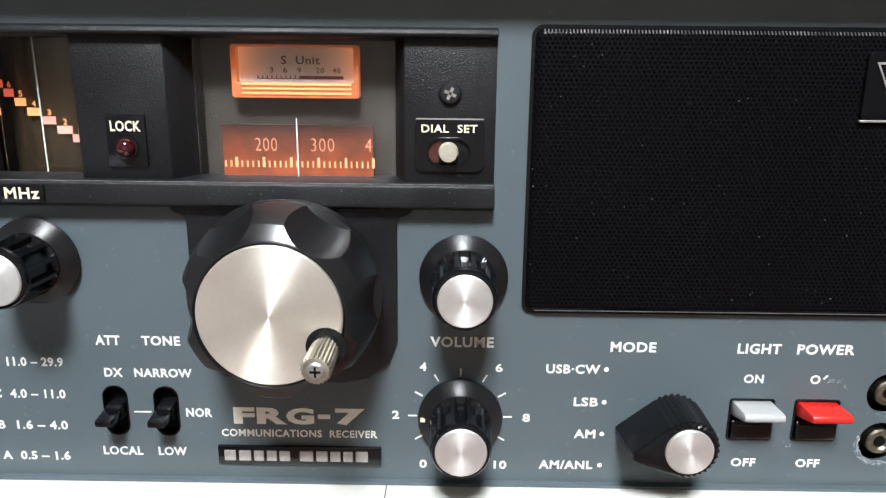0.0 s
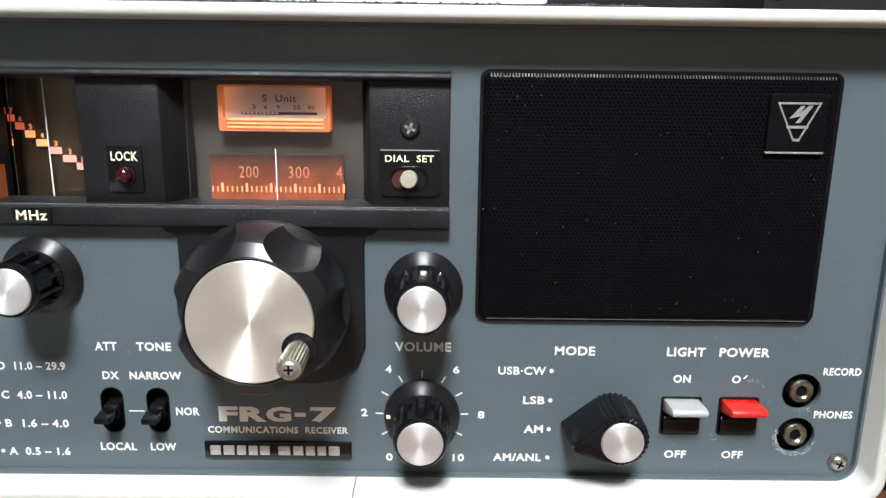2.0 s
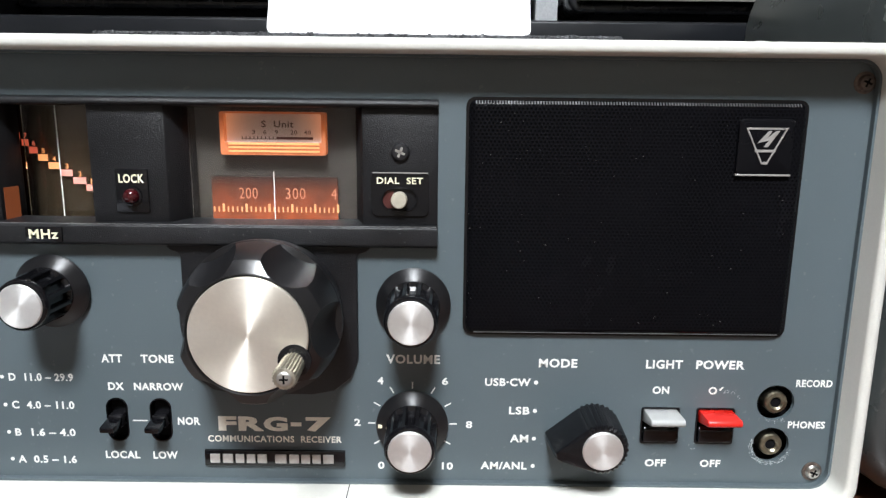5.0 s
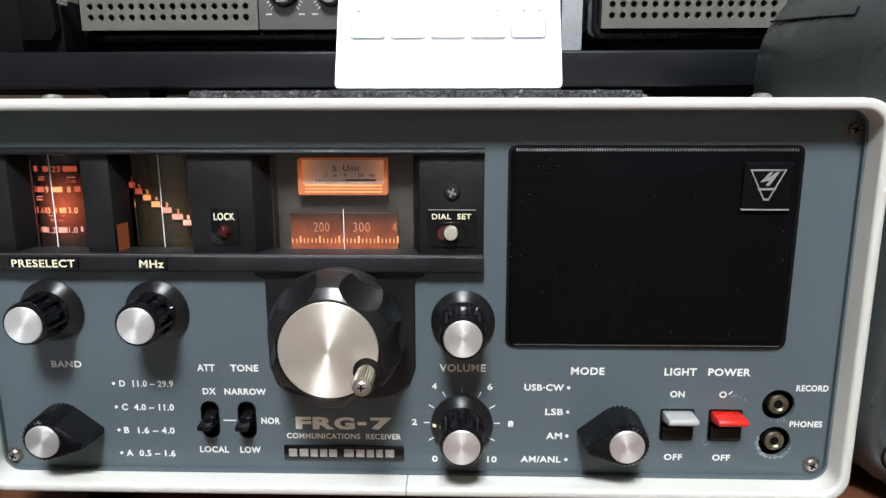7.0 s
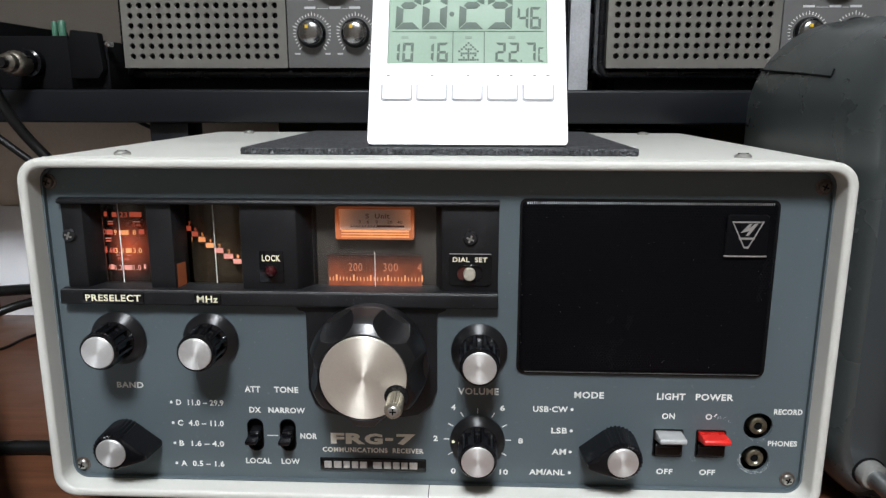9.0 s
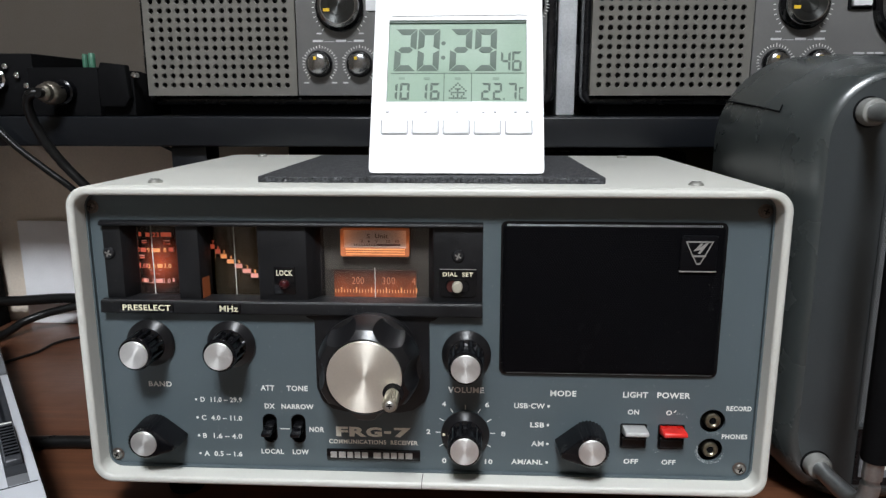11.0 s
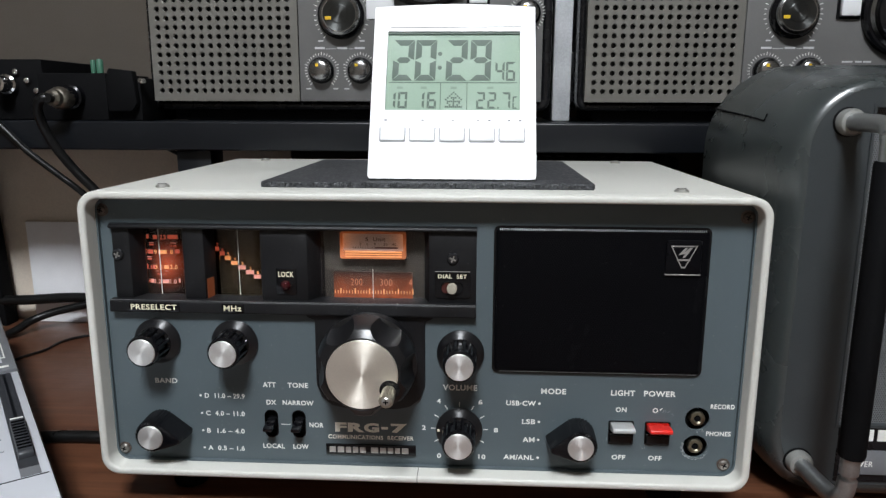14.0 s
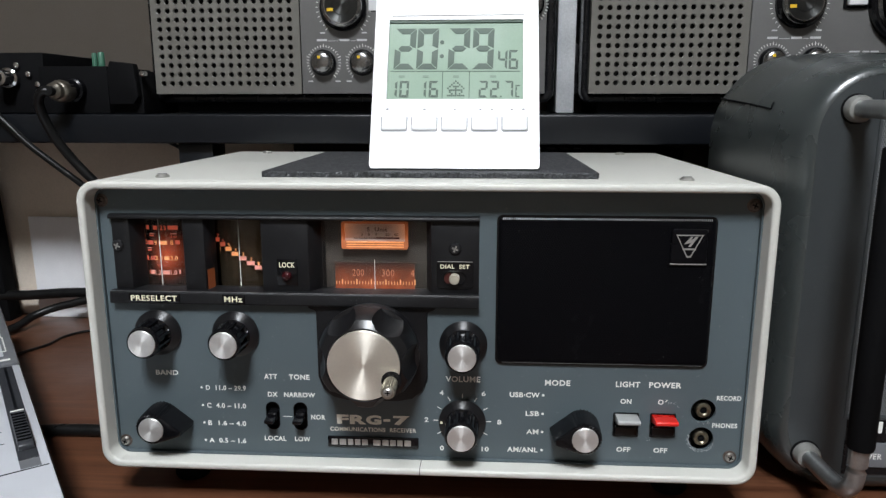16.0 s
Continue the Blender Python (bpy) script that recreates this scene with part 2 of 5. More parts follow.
RGREY2 = mat("grey_control_panel", (0.13, 0.128, 0.124), 0.42, var=0.08, scale=30, bump=0.05, bscale=1600)
GUN = mat("gunmetal_paint", (0.036, 0.043, 0.043), 0.27, var=0.1, scale=14, bump=0.06, bscale=1800, spec=1.0, rvar=0.05)
GUNFACE = mat("gunmetal_face", (0.038, 0.043, 0.045), 0.4, var=0.1, scale=20, bump=0.06, bscale=1800)
MESHG = perforated("grey_wire_mesh", (0.15, 0.155, 0.16), (0.006, 0.006, 0.006), 0.00125, 0.4)
SILVERP = mat("silver_plastic", (0.56, 0.575, 0.61), 0.42, 0.0, var=0.06, bump=0.05, bscale=1600)
SLIDER = mat("dark_grey_plastic", (0.035, 0.037, 0.042), 0.36, var=0.15, scale=60)
DARKP = mat("mid_grey_plastic", (0.15, 0.155, 0.165), 0.45, var=0.08)
# Wall colour darkened to stand for the shade behind the shelf.
WALL = mat("shaded_wallpaper", (0.08, 0.066, 0.052), 0.85, var=0.08, scale=25, bump=0.35, bscale=500)
PLASTER = mat("room_plaster", (0.55, 0.51, 0.46), 0.9, var=0.05, scale=4)
SIDEWALL = mat("brown_room_wall", (0.16, 0.145, 0.125), 0.9, var=0.08, scale=4)
# Glow added to the unseen lamp shell as fill light.
LAMPGLOW = glow("lamp_fill_glow", (0.95, 1.0, 1.06), 44, (0.8, 0.8, 0.8))
# Front wall tone raised to bounce fill light onto the panel.
FILLWALL = mat("fill_bounce_wall", (0.38, 0.33, 0.28), 0.8, var=0.1, scale=4)
FLOORM = mat("room_floor", (0.17, 0.135, 0.1), 0.6, var=0.2, scale=5)
# Paler copy of the wallpaper: the wall's light is put into the colour.
LITPAPER = mat("lit_wallpaper", (0.8, 0.7, 0.59), 0.8, var=0.08, scale=25, bump=0.3, bscale=500)
# Near-white tone paints in the brighter patch low on the wall.
LITCARD = mat("lit_patch_grey", (0.88, 0.88, 0.9), 0.7, var=0.05)
DESK = wood("red_brown_wood")
GREEN = mat("green_plastic", (0.045, 0.14, 0.09), 0.4, var=0.1)
YELLOW = mat("yellow_mark", (0.7, 0.45, 0.02), 0.5, var=0.05)
ORANGE_DIM = glow("dial_orange_dim", (1.0, 0.24, 0.05), 0.12, (0.035, 0.012, 0.008))
STRIP = glow_from_below("dial_strip", (1.0, 0.2, 0.04), 0.5, -0.02, 0.0078, (0.035, 0.012, 0.008))
RIM = glow_from_below("meter_rim", (1.0, 0.21, 0.04), 0.46, 0.14, 0.0072, (0.25, 0.09, 0.04))
DIALFIG = glow("dial_figures", (1.0, 0.3, 0.13), 0.34, (0.3, 0.13, 0.08))
ORANGE_HOT = glow("dial_mark", (1.0, 0.38, 0.12), 0.62, (0.4, 0.2, 0.1))
METERFACE = glow_from_ends("meter_face", (1.0, 0.33, 0.11), 0.02, 0.34, 0.0153, (0.44, 0.41, 0.39))
METERGLOW = glow("meter_glow", (1.0, 0.36, 0.08), 0.7, (0.4, 0.2, 0.1))
RED_MARK = glow("drum_red", (1.0, 0.15, 0.07), 0.4, (0.3, 0.06, 0.04))
HOT_MARK = glow("drum_orange", (1.0, 0.3, 0.06), 0.72, (0.4, 0.2, 0.1))
PINK_MARK = glow("drum_pink", (1.0, 0.33, 0.22), 0.42, (0.45, 0.2, 0.17))
DRUM = glow_from_spot("smoky_drum", (1.0, 0.13, 0.03), 0.75, (0.003, -0.002), (0.012, 0.017), (0.02, 0.011, 0.009), 0.24)
OLIVE = glow_from_spot("olive_drum", (0.6, 0.28, 0.07), 0.03, (0.004, 0.0), (0.02, 0.03), (0.02, 0.014, 0.008), 0.14)
CHASSIS = mat("window_backing", (0.027, 0.022, 0.018), 0.5, var=0.3, scale=60)
SCUFF = mat("worn_paint", (0.42, 0.45, 0.46), 0.6, var=0.4, scale=600)


# ---- mesh tools: all in millimetres ----
ORIGIN = {}


def join(*bms):
    out, tmp = bmesh.new(), bpy.data.meshes.new("tmp")
    for b in bms:
        b.to_mesh(tmp)
        out.from_mesh(tmp)
        b.free()
    bpy.data.meshes.remove(tmp)
    return out


def bevelled(bm, w, seg=2, angle=30):
    if w:
        es = [e for e in bm.edges if len(e.link_faces) == 2 and e.calc_face_angle(0) > radians(angle)]
        bmesh.ops.bevel(bm, geom=es, offset=w, segments=seg, profile=0.5, affect="EDGES", clamp_overlap=True)
    return bm


def box(x0, x1, y0, y1, z0, z1, bevel=0.0, seg=2):
    bm = bmesh.new()
    bmesh.ops.create_cube(bm, size=1)
    for v in bm.verts:
        v.co = ((x0 + x1) / 2 + v.co.x * (x1 - x0), (y0 + y1) / 2 + v.co.y * (y1 - y0), (z0 + z1) / 2 + v.co.z * (z1 - z0))
    return bevelled(bm, bevel, seg)


def rrect(x0, x1, z0, z1, r, n=6):
    pts = []
    for cx, cz, a0 in ((x1 - r, z1 - r, 0), (x0 + r, z1 - r, 90), (x0 + r, z0 + r, 180), (x1 - r, z0 + r, 270)):
        for i in range(n + 1):
            a = radians(a0 + 90 * i / n)
            pts.append((cx + r * math.cos(a), cz + r * math.sin(a)))
    return pts


def circle(cx, cz, r, n=24, sx=1.0):
    return [(cx + sx * r * math.cos(2 * math.pi * i / n), cz + r * math.sin(2 * math.pi * i / n)) for i in range(n)]


def place(axis, u, v, w):
    return {"y": (u, w, v), "x": (w, u, v), "z": (u, v, w)}[axis]


def prism(pts, a0, a1, axis="y", bevel=0.0, seg=2, angle=30):
    """A polygon in the plane across axis, drawn out from a0 to a1."""
    bm = bmesh.new()
    f0 = [bm.verts.new(place(axis, u, v, a0)) for u, v in pts]
    f1 = [bm.verts.new(place(axis, u, v, a1)) for u, v in pts]
    bm.faces.new(f0)
    bm.faces.new(f1)
    n = len(pts)
    for i in range(n):
        bm.faces.new((f0[i], f0[(i + 1) % n], f1[(i + 1) % n], f1[i]))
    bmesh.ops.recalc_face_normals(bm, faces=bm.faces)
    return bevelled(bm, bevel, seg, angle)


def sheet(outline, holes, y0, y1, bevel=0.0):
    """A flat plate in the x-z plane with openings cut through it."""
    bm = bmesh.new()
    rings = []
    for loop in [outline, *holes]:
        vs = [bm.verts.new((u, y0, v)) for u, v in loop]
        rings.append(vs)
        for i in range(len(vs)):
            bm.edges.new((vs[i], vs[(i + 1) % len(vs)]))
    bmesh.ops.triangle_fill(bm, use_beauty=True, use_dissolve=False, edges=bm.edges[:])
    back = {}
    front = bm.faces[:]
    for v in bm.verts[:]:
        back[v] = bm.verts.new((v.co.x, y1, v.co.z))
    for f in front:
        bm.faces.new([back[v] for v in reversed(f.verts)])
    for vs in rings:
        for i in range(len(vs)):
            a, b = vs[i], vs[(i + 1) % len(vs)]
            bm.faces.new((a, b, back[b], back[a]))
    bmesh.ops.recalc_face_normals(bm, faces=bm.faces)
    return bm


def ring(outer, inner, y0, y1, bevel=0.0):
    """A hollow frame between two outlines of the same count, from y0 to y1."""
    bm = bmesh.new()
    n = len(outer)
    rows = [[bm.verts.new((u, y, v)) for u, v in pts] for pts, y in ((outer, y0), (outer, y1), (inner, y1), (inner, y0))]
    for k in range(4):
        a, b = rows[k], rows[(k + 1) % 4]
        for i in range(n):
            bm.faces.new((a[i], a[(i + 1) % n], b[(i + 1) % n], b[i]))
    bmesh.ops.recalc_face_normals(bm, faces=bm.faces)
    return bevelled(bm, bevel, 3, 50)


def lathe(profile, cx, cz, n=48, axis="y", shape=None, cap=True):
    """Turns (radius, along) round an axis; shape(radius, along, angle) may flute it."""
    bm = bmesh.new()
    rows = []
    for r, w in profile:
        row = []
        for i in range(n):
            a = 2 * math.pi * i / n
            q = shape(r, w, a) if shape else r
            row.append(bm.verts.new(place(axis, cx + q * math.cos(a), cz + q * math.sin(a), w)))
        rows.append(row)
    for p, q in zip(rows, rows[1:]):
        for i in range(n):
            bm.faces.new((p[i], p[(i + 1) % n], q[(i + 1) % n], q[i]))
    if cap:
        bm.faces.new(rows[0])
        bm.faces.new(rows[-1])
    bmesh.ops.recalc_face_normals(bm, faces=bm.faces)
    return bm


def tube(points, r, n=12, steps=8):
    """A round cord along a smooth line through the points."""
    P = [Vector(p) for p in points]
    P = [2 * P[0] - P[1], *P, 2 * P[-1] - P[-2]]
    line = []
    for i in range(1, len(P) - 2):
        for s in range(steps):
            t = s / steps
            a, b, c, d = P[i - 1:i + 3]
            line.append(0.5 * (2 * b + (c - a) * t + (2 * a - 5 * b + 4 * c - d) * t * t + (3 * b - a - 3 * c + d) * t ** 3))
    line.append(P[-2])
    bm = bmesh.new()
    rows = []
    side = Vector((0, 0, 1))
    for i, p in enumerate(line):
        d = (line[min(i + 1, len(line) - 1)] - line[max(i - 1, 0)]).normalized()
        u = d.cross(side)
        u = u.normalized() if u.length > 0.05 else Vector((1, 0, 0))
        w = d.cross(u).normalized()
        rows.append([bm.verts.new(p + r * (math.cos(2 * math.pi * k / n) * u + math.sin(2 * math.pi * k / n) * w)) for k in range(n)])
    for p, q in zip(rows, rows[1:]):
        for k in range(n):
            bm.faces.new((p[k], p[(k + 1) % n], q[(k + 1) % n], q[k]))
    bm.faces.new(rows[0])
    bm.faces.new(rows[-1])
    bmesh.ops.recalc_face_normals(bm, faces=bm.faces)
    return bm


def moved(bm, m):
    bm.transform(m)
    return bm


def finish(name, bm, material, smooth=True, sharp=32):
    me = bpy.data.meshes.new(name)
    lo = Vector([min(v.co[k] for v in bm.verts) for k in range(3)])
    hi = Vector([max(v.co[k] for v in bm.verts) for k in range(3)])
    mid = (lo + hi) / 2
    for v in bm.verts:
        v.co = (v.co - mid) * 0.001
    if smooth:
        for f in bm.faces:
            f.smooth = True
        for e in bm.edges:
            if len(e.link_faces) == 2 and e.calc_face_angle(0) > radians(sharp):
                e.smooth = False
    bm.to_mesh(me)
    bm.free()
    me.materials.append(material)
    ob = new(name, me)
    ORIGIN[ob.name] = mid * 0.001
    return ob


def part(name, bm, material, parent, label="", sharp=32):
    ob = finish(name, bm, material, True, sharp)
    ob.parent = parent
    ob.location = ORIGIN[ob.name] - ORIGIN[parent.name]
    return tagged(ob, label)


def solid(name, bm, material, label, category, kind="", group=""):
    ob = finish(name, bm, material)
    ob.location = ORIGIN[ob.name]
    return tagged(ob, label, category, group, kind)


def thing(name, at, label, category, group="", kind=""):
    ob = new(name)
    ob.empty_display_size = 0.02
    ob.location = Vector(at) * 0.001
    ORIGIN[ob.name] = Vector(at) * 0.001
    return tagged(ob, label, category, group, kind)


def letters(body, bold=0.02, spacing=1.1):
    """Flat letter shapes in x-y, as a bmesh, with their bounds."""
    cu = bpy.data.curves.new("letters", "FONT")
    cu.body, cu.size, cu.offset, cu.extrude, cu.resolution_u, cu.space_character = body, 1.0, bold, 0.004, 3, spacing
    ob = new("letters", cu)
    me = bpy.data.meshes.new_from_object(ob.evaluated_get(bpy.context.evaluated_depsgraph_get()))
    bm = bmesh.new()
    bm.from_mesh(me)
    bpy.data.objects.remove(ob)
    bpy.data.curves.remove(cu)
    bpy.data.meshes.remove(me)
    return bm


def write(body, x0, x1, z0, z1, y, material, parent, bold=0.02, name="lettering", turn=None, label=""):
    bm = letters(body, bold)
    xs, ys = [v.co.x for v in bm.verts], [v.co.y for v in bm.verts]
    ax, bx, ay, by = min(xs), max(xs), min(ys), max(ys)
    for v in bm.verts:
        u = x0 + (v.co.x - ax) / (bx - ax) * (x1 - x0)
        w = z0 + (v.co.y - ay) / (by - ay) * (z1 - z0)
        v.co = (u, y - (0.06 if v.co.z > 0 else -0.02), w)
    if turn:
        bm.transform(turn)
    return part(name, bm, material, parent, label)


def screw(cx, cz, y, r, parent, material=None, cross=True):
    head = part("screw", lathe([(r, y + 0.6), (r, y - 0.5), (r * 0.8, y - 1.2), (r * 0.3, y - 1.5)], cx, cz, 24), material or STEEL, parent)
    # On dark screws the pale nickel cross paints in the recess's glints.
    slot = NICKEL if material is DARKSCREW else MATT
    if cross:
        a = join(box(cx - r * 0.55, cx + r * 0.55, y - 1.6, y - 0.9, cz - r * 0.13, cz + r * 0.13),
                 box(cx - r * 0.13, cx + r * 0.13, y - 1.6, y - 0.9, cz - r * 0.55, cz + r * 0.55))
        part("screw_slot", moved(a, Matrix.Translation((cx, 0, cz)) @ Matrix.Rotation(0.4, 4, "Y") @ Matrix.Translation((-cx, 0, -cz))), slot, head)
    return head


# ---- the room ----
def room():
    solid("desk", box(-900, 900, -235, 470, -42, -12, 3), DESK, "red-brown wooden desk top with fine grain", "desk")
    solid("wall_back", box(-1500, 1500, 470, 570, -742, 1660), WALL, "papered wall behind the shelf, coloured dark for its shade", "wall", "structure")
    # Walls, floor and ceiling below are unseen; their tones set the fill light.
    solid("wall_front", box(-1500, 1500, -2700, -2600, -742, 1660), FILLWALL, "unseen room wall, toned to bounce fill light", "wall", "structure")
    solid("wall_left", box(-1600, -1500, -2700, 570, -742, 1660), SIDEWALL, "unseen brown room wall", "wall", "structure")
    solid("wall_right", box(1500, 1600, -2700, 570, -742, 1660), SIDEWALL, "unseen brown room wall", "wall", "structure")
    solid("floor", box(-1500, 1500, -2600, 470, -842, -742), FLOORM, "unseen brown room floor, toned to bounce fill light", "floor", "structure")
    solid("ceiling", box(-1600, 1600, -2700, 570, 1660, 1700), PLASTER, "unseen plain pale ceiling", "ceiling", "structure")
    x, y, z = LAMP
    lamp = thing("ceiling_lamp", (x, y, 1660), "round white ceiling lamp, switched on", "lamp")
    # Unseen shell; its glow is added to fill the shadows.
    part("housing", lathe([(240, 1659), (245, 1590), (225, 1575), (225, 1620), (30, 1630)], x, y, 48, "z"), LAMPGLOW, lamp, "white shell with glow added as fill light")


room()

# ---- the receiver ----
X0, X1, Z0, Z1 = -167.5, 169.5, 10.5, 162.0     # outside of the case
FRONT, BACK = -12.0, 205.0
rx = thing("communications_receiver", (1, 96, -12), "cream cased vintage shortwave receiver with slate front panel, dials lit", "radio receiver")


def make_case():
    outer, inner = rrect(X0, X1, Z0, Z1, 10, 8), rrect(X0 + 4, X1 - 4, Z0 + 4, Z1 - 4, 7, 8)
    case = part("case", ring(outer, inner, FRONT, BACK, 1.5), CASE, rx, "cream enamelled sheet steel case")
    part("case_seam", box(0.4, 0.7, FRONT - 0.05, 60, Z0 - 0.05, Z0 + 4.05), MATT, case, "dark joint in the case bottom")
    part("case_fold", box(X0 + 9, X1 - 9, FRONT + 5.0, FRONT + 5.5, Z1 - 0.3, Z1 + 0.22, 0.08, 1), CASE, case, "raised fold behind the front lip")
    part("back_plate", box(X0 + 5, X1 - 5, BACK - 8, BACK - 5, Z0 + 5, Z1 - 5), MATT, rx)
    for sx in (-132, 131):
        for sy in (8, 186):
            s = part("case_screw", lathe([(3.5, Z1 - 0.3), (3.5, Z1 + 0.7), (2.7, Z1 + 1.5), (1.0, Z1 + 1.8)], sx, sy, 20, "z"), NICKEL, case, "domed nickel screw")
            part("screw_slot", box(sx - 2.2, sx + 2.2, sy - 0.35, sy + 0.35, Z1 + 1.2, Z1 + 1.86), MATT, s)
    for fx in (-135, 137):
        for fy in (25, 175):
            part("foot", lathe([(9, -12), (10, -10), (8.5, Z0 + 0.5)], fx, fy, 24, "z"), MATT, rx, "black rubber foot")


make_case()

SLOTS = ((-78.4, 36.6), (-63.6, 36.6))
SWITCHES = ((106.3, 36.6), (125.0, 36.6))
JACKS = ((145.0, 45.2), (144.8, 29.8))
holes = [rrect(cx - 3.4, cx + 3.4, cz - 7.6, cz + 7.6, 3.3) for cx, cz in SLOTS]
holes += [rrect(cx - 6.6, cx + 6.6, cz - 6.6, cz + 6.6, 0.8, 2) for cx, cz in SWITCHES]
holes += [circle(cx, cz, 6.3, 32) for cx, cz in JACKS]
holes += [[(-156.5, 99), (29.5, 99), (29.5, 143.6), (-156.5, 143.6)]]
panel = part("front_panel", sheet(rrect(X0 + 4.2, X1 - 4.2, Z0 + 4.2, Z1 - 4.2, 6.5), holes, 0, 1.6), PANEL, rx, "slate grey painted front panel")
# Thin slate strip round the inside of the case opening.
part("inner_rim_strip", ring(rrect(X0 + 4.1, X1 - 4.1, Z0 + 4.1, Z1 - 4.1, 6.8, 8), rrect(X0 + 4.9, X1 - 4.9, Z0 + 4.9, Z1 - 4.9, 6.0, 8), -2.2, 0.1), PANEL, panel, "slate strip around the inner rim of the case")
part("inner_chassis", box(-160, 162, 44, 46, 16, 156), MATT, rx)

# printed words
for body, a, b, c, d in (("BAND", -140.3, -128.2, 58.2, 61.0), ("ATT", -82.2, -75.2, 57.1, 60.0), ("TONE", -69.0, -58.0, 57.1, 60.0),
                         ("DX", -80.7, -75.4, 47.3, 50.0), ("NARROW", -72.0, -55.4, 47.3, 50.0), ("LOCAL", -83.6, -71.8, 22.2, 25.0),
                         ("LOW", -67.2, -58.8, 22.2, 25.0), ("NOR", -58.0, -50.4, 34.9, 37.7), ("VOLUME", 13.2, 31.2, 57.8, 61.0),
                         ("USB\u00b7CW", 46.4, 61.8, 50.2, 53.0), ("LSB", 54.8, 61.8, 40.0, 42.8), ("AM", 55.4, 61.7, 29.8, 32.6),
                         ("AM/ANL", 45.6, 61.5, 19.6, 22.4), ("MODE", 64.3, 77.2, 57.0, 60.1), ("LIGHT", 100.2, 112.5, 57.0, 60.1),
                         ("POWER", 117.0, 133.2, 57.0, 60.1), ("ON", 103.0, 108.6, 48.0, 50.7), ("OFF", 102.2, 109.4, 21.3, 24.0),
                         ("OFF", 121.2, 128.2, 21.3, 24.0), ("RECORD", 151.2, 163.4, 51.0, 53.6), ("PHONES", 150.0, 162.6, 36.0, 38.6),
                         ("4", 10.2, 12.2, 50.4, 53.0), ("6", 31.9, 34.0, 50.4, 53.0), ("2", 2.2, 4.3, 35.2, 37.8),
                         ("8", 40.2, 42.4, 34.8, 37.4), ("0", 10.2, 12.4, 19.3, 22.0), ("10", 32.2, 36.0, 19.3, 22.0), ("O", 121.9, 124.8, 48.0, 50.7)):
    write(body, a, b, c, d, -0.05, WHITE, panel, 0.029)
for k, (body, z) in enumerate((("D  11.0 \u2013 29.9", 50.2), ("C  4.0 \u2013 11.0", 40.2), ("B  1.6 \u2013 4.0", 30.2), ("A  0.5 \u2013 1.6", 20.2))):
    write(body, -113.9, -92.3 - 0.5 * k, z, z + 2.8, -0.05, WHITE, panel, 0.027)
    part("dot", lathe([(0.65, 0), (0.65, -0.12)], -116.2 + 0.1 * k, z + 1.4, 12), WHITE, panel)
for z in (51.6, 41.4, 31.2, 21.0):
    part("dot", lathe([(0.7, 0), (0.7, -0.12)], 63.6, z, 12), WHITE, panel)
part("rule", box(-73.2, -68.2, -0.12, 0, 36.1, 36.5), WHITE, panel)
part("worn_letter", prism([(125.4, 49.6), (126.4, 50.7), (127.0, 50.7), (125.9, 49.4)], -0.12, 0), WHITE, panel)
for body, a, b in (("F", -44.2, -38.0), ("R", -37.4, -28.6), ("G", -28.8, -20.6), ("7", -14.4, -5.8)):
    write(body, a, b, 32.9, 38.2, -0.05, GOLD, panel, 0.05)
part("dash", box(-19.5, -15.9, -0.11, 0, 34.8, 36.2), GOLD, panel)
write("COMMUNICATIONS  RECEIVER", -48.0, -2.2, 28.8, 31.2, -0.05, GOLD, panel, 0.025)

# maker's plate: plain raised blocks where its word stands
plate = part("maker_plate", box(-49.2, -1.0, -1.2, 0, 20.4, 26.2, 0.3), GLOSS, panel, "black plate with silver blocks")
for k, (u, w) in enumerate(((-47.2, 3.8), (-42.9, 4.0), (-38.5, 3.3), (-34.7, 3.3), (-31.0, 3.6), (-25.0, 4.4), (-20.1, 3.7), (-16.0, 3.4), (-12.2, 3.2), (-8.5, 4.0))):
    part("silver_block", box(u, u + w * 0.9, -1.7, -1.1, 21.7, 25.0, 0.4, 2), SILVER, plate)

# worn paint by the switch and the sockets
random.seed(5)


def scuff(cx, cz, r, a0, a1, n, size):
    bms = []
    for _ in range(n):
        a, q, s = radians(random.uniform(a0, a1)), r * random.uniform(0.95, 1.2), size * random.uniform(0.4, 1.2)
        u, w = cx + q * math.cos(a), cz + q * math.sin(a)
        t = a + math.pi / 2
        pts = [(u + s * random.uniform(0.7, 1.3) * math.cos(t + b) * (1.6 if abs(math.cos(b)) > 0.7 else 0.4), w + s * random.uniform(0.7, 1.3) * math.sin(t + b) * (1.6 if abs(math.cos(b)) > 0.7 else 0.5)) for b in (0, 0.9, 1.9, 3.1, 4.1, 5.2)]
        bms.append(prism(pts, -0.05, 0.01))
    part("scuff", join(*bms), SCUFF, panel, "pale worn paint")


scuff(JACKS[1][0], JACKS[1][1], 6.35, 165, 300, 150, 0.26)
scuff(JACKS[1][0], JACKS[1][1], 6.35, 300, 345, 24, 0.2)
scuff(JACKS[0][0], JACKS[0][1], 6.35, 235, 300, 24, 0.2)
scuff(128.2, 44.6, 4.2, 20, 110, 26, 0.16)
scuff(118.0, 29.0, 1.0, 0, 360, 8, 0.2)

